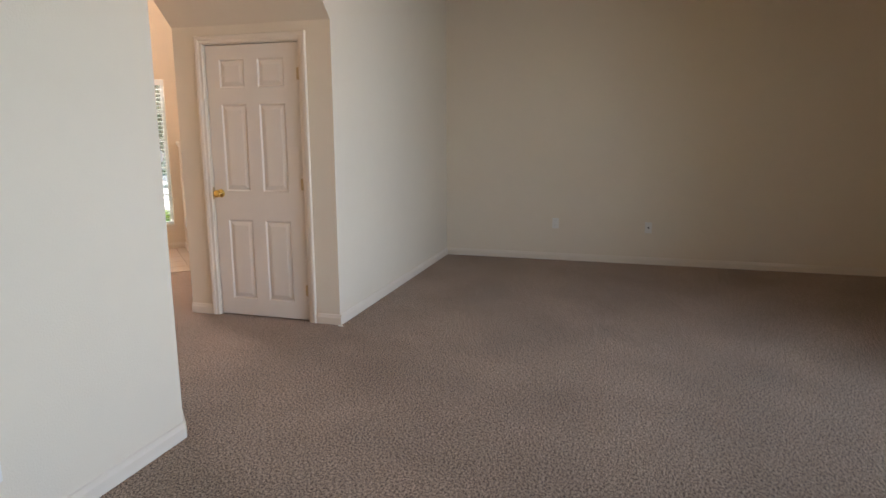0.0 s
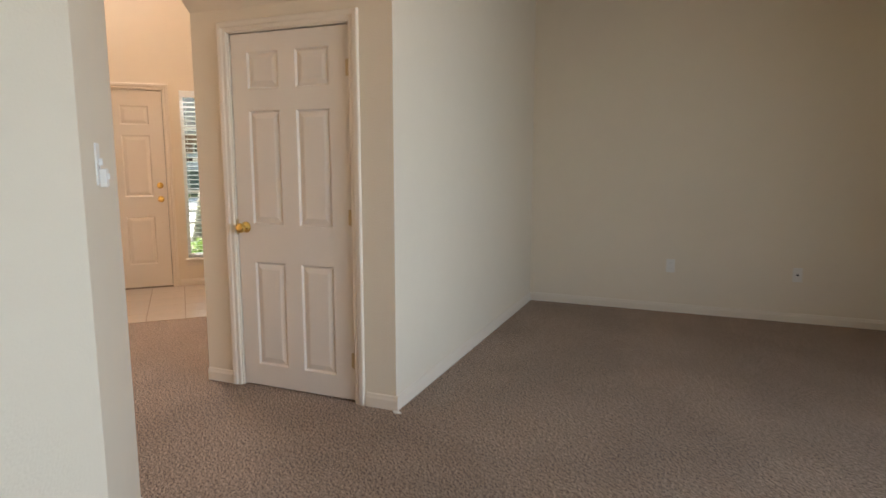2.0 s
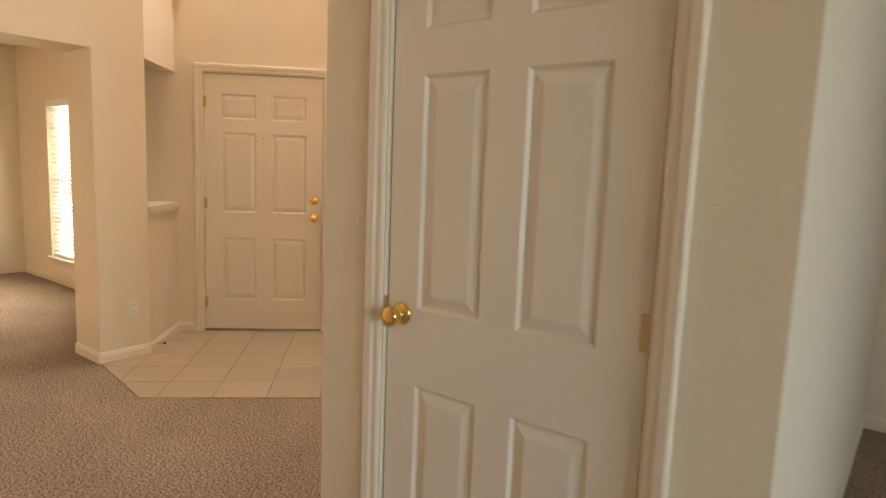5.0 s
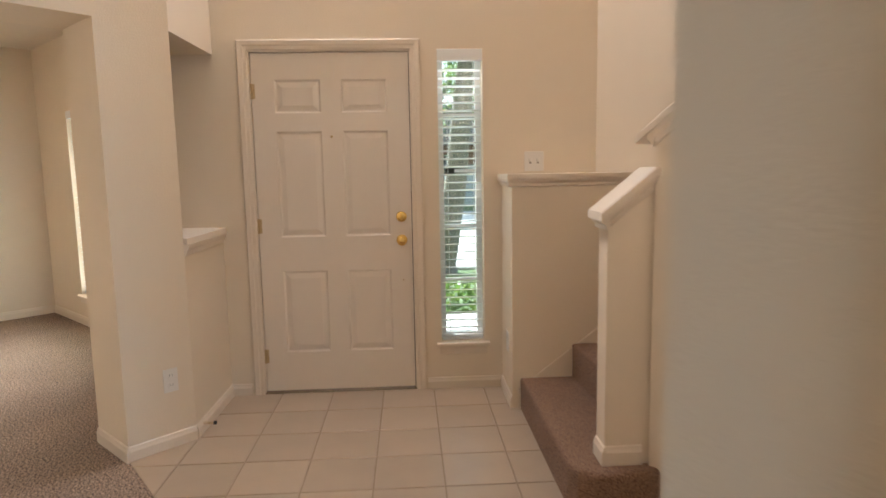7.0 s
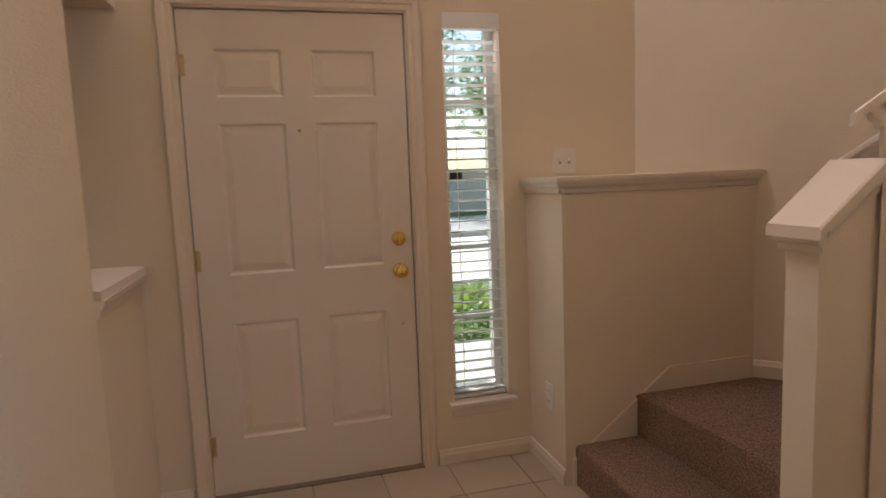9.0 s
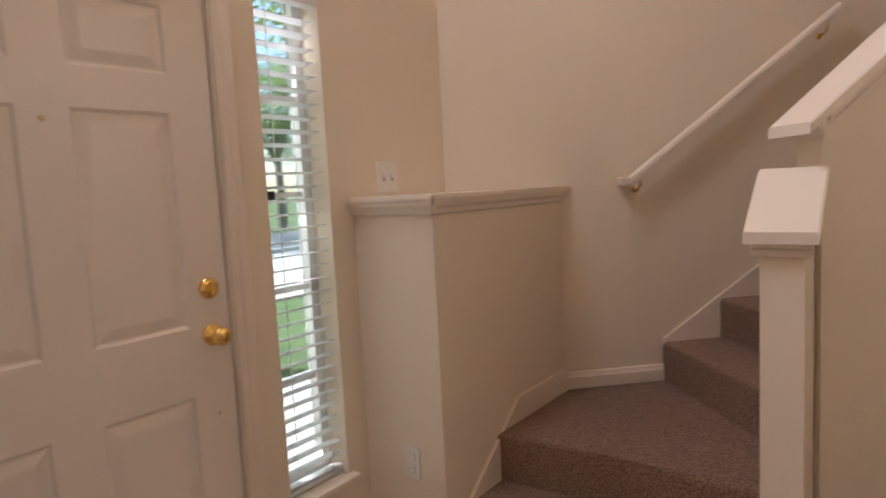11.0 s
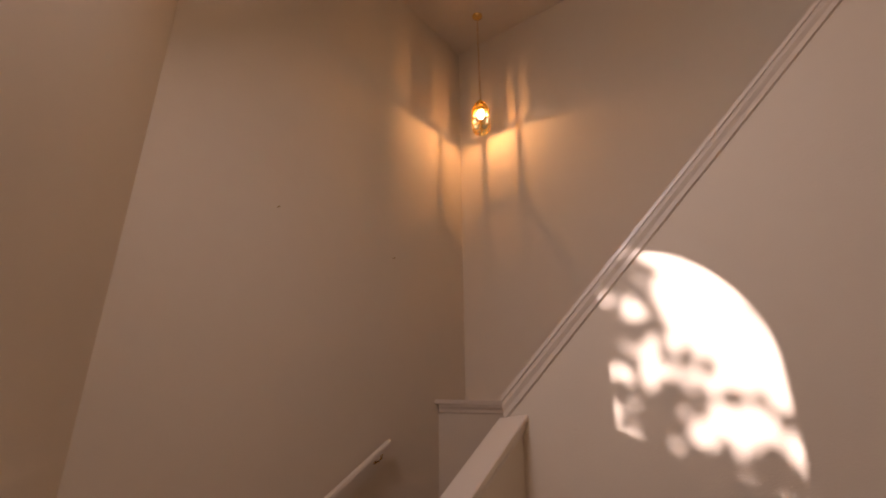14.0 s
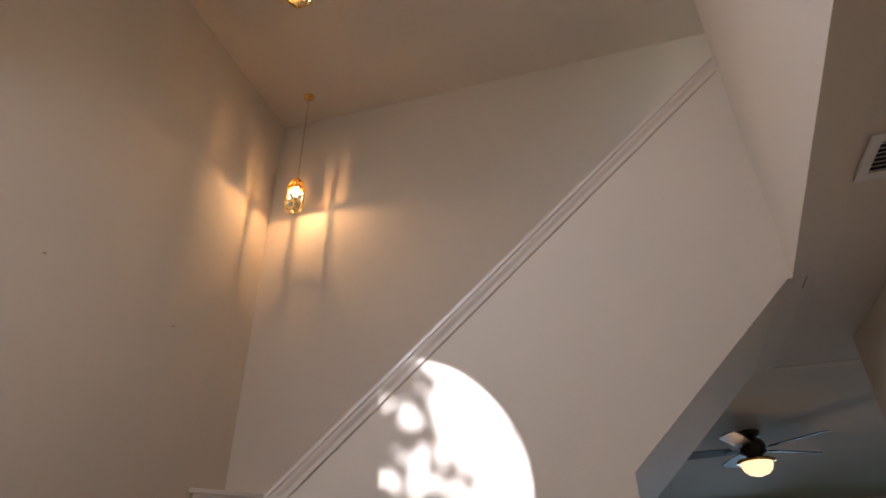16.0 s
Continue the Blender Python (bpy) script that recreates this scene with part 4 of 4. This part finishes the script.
thing("ground", boxed(-400, 400, -400, 400, GZ - 0.3, GZ), GRASS, "sunlit green lawn", "lawn", kind="structure")
thing("porch_slab", boxed(-1.3, 2.6, 0.17, 2.1, GZ - 0.1, -0.02, bevel=0.01), CONCRETE, "pale concrete porch slab", "porch", kind="structure", m=FRONT)
# Unseen slab, added to keep direct sun off the sidelight.
thing("shading_roof", boxed(-1.2, 2.6, 0.17, 2.2, 2.78, 2.95), PAINT, "unseen porch roof added to shade the sidelight", "roof", kind="structure", m=FRONT)
strip("pavement", 5.6, 11.5, CONCRETE, "pale concrete driveway in the sun", "driveway", GZ + 0.03)
strip("road", 12.0, 19.0, ROADM, "pale grey concrete street", "road", GZ + 0.02)
strip("kerb", 11.7, 12.0, CONCRETE, "pale concrete kerb", "kerb", GZ + 0.12, h=0.15)


def tree(place, height, radius, seed, lean=(0.0, 0.0), clumps=70, girth=0.17, extra=()):
    rnd = random.Random(seed)
    tr = empty("tree", "leafy green shade tree with a grey-brown trunk", "tree", m=Matrix.Translation((*place, GZ)))
    bm = bmesh.new()
    top = Vector((lean[0], lean[1], height * 0.55))
    tube(bm, [(0, 0, -0.1), (0.02, 0, 0.15), top * 0.35 + Vector((0.05, 0, 0)), top * 0.7, top], [girth * 1.5, girth * 1.1, girth * 0.95, girth * 0.8, girth * 0.6], 12)
    for i in range(7):
        a = 2 * math.pi * i / 7 + rnd.uniform(-0.3, 0.3)
        s_ = top * rnd.uniform(0.6, 1.0)
        e = top + Vector((radius * 0.7 * math.cos(a), radius * 0.7 * math.sin(a), rnd.uniform(0.1, 0.42) * height))
        tube(bm, [s_, s_.lerp(e, 0.45) + Vector((0, 0, 0.2)), e], [girth * 0.45, girth * 0.28, girth * 0.08], 7)
    part("trunk", bm, BARK, tr)
    verts, faces = [], []
    centres = []
    for i in range(clumps):
        u = Vector((rnd.gauss(0, 1), rnd.gauss(0, 1), rnd.gauss(0, 1))).normalized() * rnd.uniform(0.35, 1.0)
        centres.append((top + Vector((u.x * radius, u.y * radius, 0.12 * height + u.z * radius * 0.75)), rnd.uniform(0.35, 0.7)))
    centres += [(Vector(e[:3]) - Vector((*place, GZ)), e[3]) for e in extra]
    for c, r in centres:
        for j in range(int(160 * r)):
            p = c + Vector((rnd.gauss(0, 0.5), rnd.gauss(0, 0.5), rnd.gauss(0, 0.4))) * r
            d = Vector((rnd.uniform(-1, 1), rnd.uniform(-1, 1), rnd.uniform(-0.8, 0.4))).normalized()
            e = d.orthogonal().normalized()
            s_ = rnd.uniform(0.05, 0.09)
            b = len(verts)
            verts += [p - d * s_, p + e * s_ * 0.55, p + d * s_, p - e * s_ * 0.55]
            faces.append((b, b + 1, b + 2, b + 3))
    me = bpy.data.meshes.new("crown")
    me.from_pydata(verts, [], faces)
    me.materials.append(LEAF)
    cr = new("crown", me)
    cr.parent = tr
    return tr


SUNP = -SUN_TRAVEL
shade = []
for (x, z, k, r) in ((0.30, 3.55, 5.4, 0.34), (0.05, 3.50, 5.8, 0.28), (0.42, 4.2, 5.2, 0.15), (0.30, 3.85, 5.6, 0.16), (-0.2, 3.55, 5.0, 0.24), (0.20, 4.15, 5.3, 0.07), (0.05, 3.95, 5.1, 0.08), (0.28, 4.40, 5.6, 0.09), (0.12, 4.5, 5.0, 0.06), (-0.3, 3.78, 5.2, 0.11), (-0.48, 3.7, 5.2, 0.10), (0.1, 4.70, 5.5, 0.05), (-0.17, 4.67, 5.3, 0.05), (-0.37, 4.48, 5.4, 0.06), (-0.49, 4.15, 5.3, 0.045), (0.33, 4.05, 5.0, 0.10), (0.15, 3.8, 5.2, 0.12), (0.36, 4.5, 5.4, 0.10), (-0.05, 3.68, 5.1, 0.16)):
    p = Vector((*fr(x, 0.1), z)) + SUNP * k
    shade.append((p.x, p.y, p.z, r))
for (xa, za, xb, zb, r) in ((-0.36, 3.98, 0.36, 4.22, 0.022), (0.08, 4.20, 0.22, 4.55, 0.016), (0.30, 4.25, 0.40, 4.05, 0.03)):
    for k in range(9):
        p = Vector((*fr(xa + (xb - xa) * k / 8, 0.1), za + (zb - za) * k / 8 + 0.03 * math.sin(2.3 * k))) + SUNP * (5.0 + 0.1 * k)
        shade.append((p.x, p.y, p.z, r))
# Unseen leaf clumps added to the crown to block sun from the sidelight.
for (x, z) in ((0.66, 0.4), (0.75, 0.9), (0.7, 1.3), (0.75, 0.6), (0.85, 1.1), (0.7, 0.1), (0.8, 1.6), (0.62, 0.75), (0.78, 0.3), (0.66, 1.05), (0.9, 0.75)):
    p = Vector((*fr(x, 0.1), z)) + SUNP * 5.2
    shade.append((p.x, p.y, p.z, 0.75))
tree((-3.17, 4.47), 7.0, 2.3, 3, lean=(0.35, 0.35), clumps=60, girth=0.17, extra=shade)
tree(fr(6.6, 4.2), 7.5, 2.7, 11, clumps=110, girth=0.14)
for i, (x, y, h, r) in enumerate(((10, 20.5, 8, 3.0), (17, 21, 8, 3.2), (15, 27, 9, 3.6), (26, 21, 8.5, 3.4), (22, 24, 9, 3.8), (33, 24, 9, 3.8), (40, 21, 9, 3.6), (-9, 24, 9, 3.6), (-2, 26, 8, 3.2), (5, 23, 9, 3.8), (11, 25, 8, 3.4), (-16, 23, 8, 3.2), (-5, 30, 10, 4.0), (2, 31, 10, 4.0), (-13, 30, 10, 4.2))):
    tree(fr(x, y), h, r, 20 + i, clumps=90, girth=0.2)


def bush(place, r, seed):
    rnd = random.Random(seed)
    verts, faces = [], []
    for j in range(int(900 * r)):
        u = Vector((rnd.gauss(0, 1), rnd.gauss(0, 1), abs(rnd.gauss(0, 1)))).normalized() * r * rnd.uniform(0.6, 1.05)
        d = Vector((rnd.uniform(-1, 1), rnd.uniform(-1, 1), rnd.uniform(-1, 1))).normalized()
        e = d.orthogonal().normalized()
        s_ = rnd.uniform(0.03, 0.05)
        b = len(verts)
        verts += [u - d * s_, u + e * s_ * 0.6, u + d * s_, u - e * s_ * 0.6]
        faces.append((b, b + 1, b + 2, b + 3))
    me = bpy.data.meshes.new("bush")
    me.from_pydata(verts, [], faces)
    me.materials.append(LEAF)
    ob = new("bush", me)
    ob.matrix_world = Matrix.Translation((*place, GZ))
    return tagged(ob, "low green garden bush beside the porch", "bush", "porch bushes")


for i, (x, y, r) in enumerate(((0.2, 2.75, 0.42), (0.95, 2.9, 0.35), (-0.6, 2.8, 0.4), (1.7, 3.0, 0.45))):
    bush(fr(x, y), r, i)


def car(m):
    c = empty("parked_car", "white parked car across the street", "car", m=m)
    body = [(-2.2, 0.3), (-2.25, 0.7), (-2.1, 0.92), (-1.55, 1.0), (-1.0, 1.42), (0.6, 1.45), (1.25, 1.0), (2.1, 0.88), (2.25, 0.65), (2.2, 0.3)]
    bm = prismed(body, -0.86, 0.86, axis="y")
    bmesh.ops.bevel(bm, geom=list(bm.edges), offset=0.06, segments=2, affect="EDGES")
    b = part("body", bm, CARPAINT, c)
    for y in (-0.865, 0.845):
        part("side_window", prismed([(-1.35, 1.0), (-0.95, 1.34), (0.55, 1.36), (1.0, 1.0)], y, y + 0.02, axis="y"), CARGLASS, b)
    for x in (-1.4, 1.4):
        for y in (-0.8, 0.8):
            w = part("wheel", lathed([(0.0, -0.1), (0.2, -0.1), (0.31, -0.09), (0.33, 0.0), (0.31, 0.09), (0.2, 0.1), (0.0, 0.1)], 20), TYRE, c, m=Matrix.Translation((x, y, 0.33)) @ TURN)
            part("rim", lathed([(0.0, -0.105), (0.19, -0.105), (0.2, 0.0), (0.19, 0.105), (0.0, 0.105)], 16), WORN, w)
    return c


car(FRONT @ Matrix.Translation((19.5, 17.6, GZ + 0.02)))
fence = empty("fence", "weathered grey wooden fence beyond the street", "fence", m=FRONT @ Matrix.Translation((0, 22.0, GZ)))
first = part("board", boxed(-0.068, 0.068, -0.01, 0.01, 0.05, 1.75, bevel=0.004), CONCRETE, fence, m=Matrix.Translation((-7.0, 0, 0)))
for i in range(1, 110):
    ob = new("board", first.data)
    ob.parent = fence
    ob.matrix_local = Matrix.Translation((-7.0 + 0.145 * i, 0, random.uniform(-0.02, 0.02)))
for z in (0.4, 1.4):
    part("rail", boxed(-7.1, 9.0, 0.012, 0.05, z, z + 0.09), CONCRETE, fence)
bin_ = empty("wheelie_bin", "dark green wheeled rubbish bin by the kerb", "rubbish bin", m=FRONT @ Matrix.Translation((1.15, 20.3, GZ)))
part("body", prismed([(-0.24, 0.08), (0.24, 0.08), (0.30, 1.0), (-0.30, 1.0)], -0.3, 0.3, axis="y"), BINM, bin_)
part("lid", boxed(-0.32, 0.32, -0.34, 0.32, 1.0, 1.06, bevel=0.015), BINM, bin_)
for x in (-0.22, 0.22):
    part("wheel", lathed([(0.0, -0.03), (0.11, -0.03), (0.12, 0.0), (0.11, 0.03), (0.0, 0.03)], 16), TYRE, bin_, m=Matrix.Translation((x, 0.26, 0.12)) @ pose(0, 0, 0, 0, 90, 0))
house = empty("house", "red brick house across the street with a dark roof", "house", m=FRONT @ Matrix.Translation((-4, 36, GZ)))
part("wall", boxed(-9, 9, -4, 4, 0, 3.0), BRICKM, house)
part("roof", prismed([(-4.6, 2.9), (4.6, 2.9), (0, 5.6)], -9.4, 9.4, axis="x"), SHINGLE, house)
for x in (-6.5, -3.5, 3.0, 6.0):
    w = part("window", boxed(x - 0.6, x + 0.6, -4.05, -4.0, 0.9, 2.3), CARGLASS, house)
    part("frame", holed(bmesh.new(), x - 0.68, x + 0.68, 0.82, 2.38, -4.09, -4.02, [(x - 0.6, x + 0.6, 0.9, 2.3)]), SLAT, w)
part("door", boxed(-0.5, 0.5, -4.06, -4.0, 0, 2.1), TRIM, house)


# ---- floor tiles ----
def clip(poly, a, b):
    """Keeps what lies on the left of the line from a to b."""
    out = []
    for i in range(len(poly)):
        p, q_ = poly[i], poly[(i + 1) % len(poly)]
        dp = (b[0] - a[0]) * (p[1] - a[1]) - (b[1] - a[1]) * (p[0] - a[0])
        dq = (b[0] - a[0]) * (q_[1] - a[1]) - (b[1] - a[1]) * (q_[0] - a[0])
        if dp >= 0:
            out.append(p)
        if dp * dq < 0:
            s_ = dp / (dp - dq)
            out.append((p[0] + s_ * (q_[0] - p[0]), p[1] + s_ * (q_[1] - p[1])))
    return out


AREA = [(-0.91, 0.0), (-0.91, -0.845), (-0.45, -1.47), (1.20, -1.50), (1.30, -1.3), (1.30, 0.0)]
tf = thing("floor_tiles", prismed(AREA, 0.0, 0.003), GROUT, "beige square ceramic tiles with darker grout", "floor", kind="structure", m=FRONT)
TS, TG = 0.3075, 0.0035
for i in range(-6, 5):
    for j in range(-3, 5):
        x0, y0 = 0.566 + i * TS, -0.905 + j * 0.303
        poly = [(x0 + TG, y0 + TG), (x0 + TS - TG, y0 + TG), (x0 + TS - TG, y0 + 0.303 - TG), (x0 + TG, y0 + 0.303 - TG)]
        for a, b in zip(AREA, AREA[1:] + AREA[:1]):
            if poly:
                poly = clip(poly, a, b)
        if len(poly) < 3:
            continue
        cx, cy = sum(p[0] for p in poly) / len(poly), sum(p[1] for p in poly) / len(poly)
        bm = bmesh.new()
        lo = [bm.verts.new((p[0] - cx, p[1] - cy, 0.0)) for p in poly]
        hi = [bm.verts.new((p[0] - cx, p[1] - cy, 0.0032)) for p in poly]
        tp = [bm.verts.new(((p[0] - cx) * 0.985, (p[1] - cy) * 0.985, 0.0045)) for p in poly]
        n = len(poly)
        for k in range(n):
            bm.faces.new((lo[k], lo[(k + 1) % n], hi[(k + 1) % n], hi[k]))
            bm.faces.new((hi[k], hi[(k + 1) % n], tp[(k + 1) % n], tp[k]))
        bm.faces.new(tp)
        part("tile", bm, TILE, tf, m=Matrix.Translation((cx, cy, 0.003)))


def white_chip(place, size, seed):
    """A small white paint chip, shaped as a crumpled torn flake."""
    rnd = random.Random(seed)
    bm = bmesh.new()
    ring = []
    for k in range(7):
        a = 2 * math.pi * k / 7
        q = size * rnd.uniform(0.55, 1.0)
        ring.append(bm.verts.new((q * math.cos(a), 0.55 * q * math.sin(a), rnd.uniform(0.0, 0.010))))
    mid = bm.verts.new((0, 0, 0.012))
    for k in range(7):
        bm.faces.new((mid, ring[k], ring[(k + 1) % 7]))
    geo = bmesh.ops.extrude_face_region(bm, geom=list(bm.faces))
    bmesh.ops.translate(bm, verts=[v for v in geo["geom"] if isinstance(v, bmesh.types.BMVert)], vec=(0, 0, 0.002))
    bmesh.ops.recalc_face_normals(bm, faces=bm.faces)
    ob = thing("white_chip", bm, CHIP_WHITE, "small white paint chip on carpet beside the closet corner", "paper scrap")
    ob.matrix_world = Matrix.Translation(place)
    return ob


CHIP_WHITE = material("chip_white", (0.80, 0.78, 0.74), 0.85, grain=0.04, scale=60)
white_chip((4.00, -1.745, 0.0), 0.032, 4)
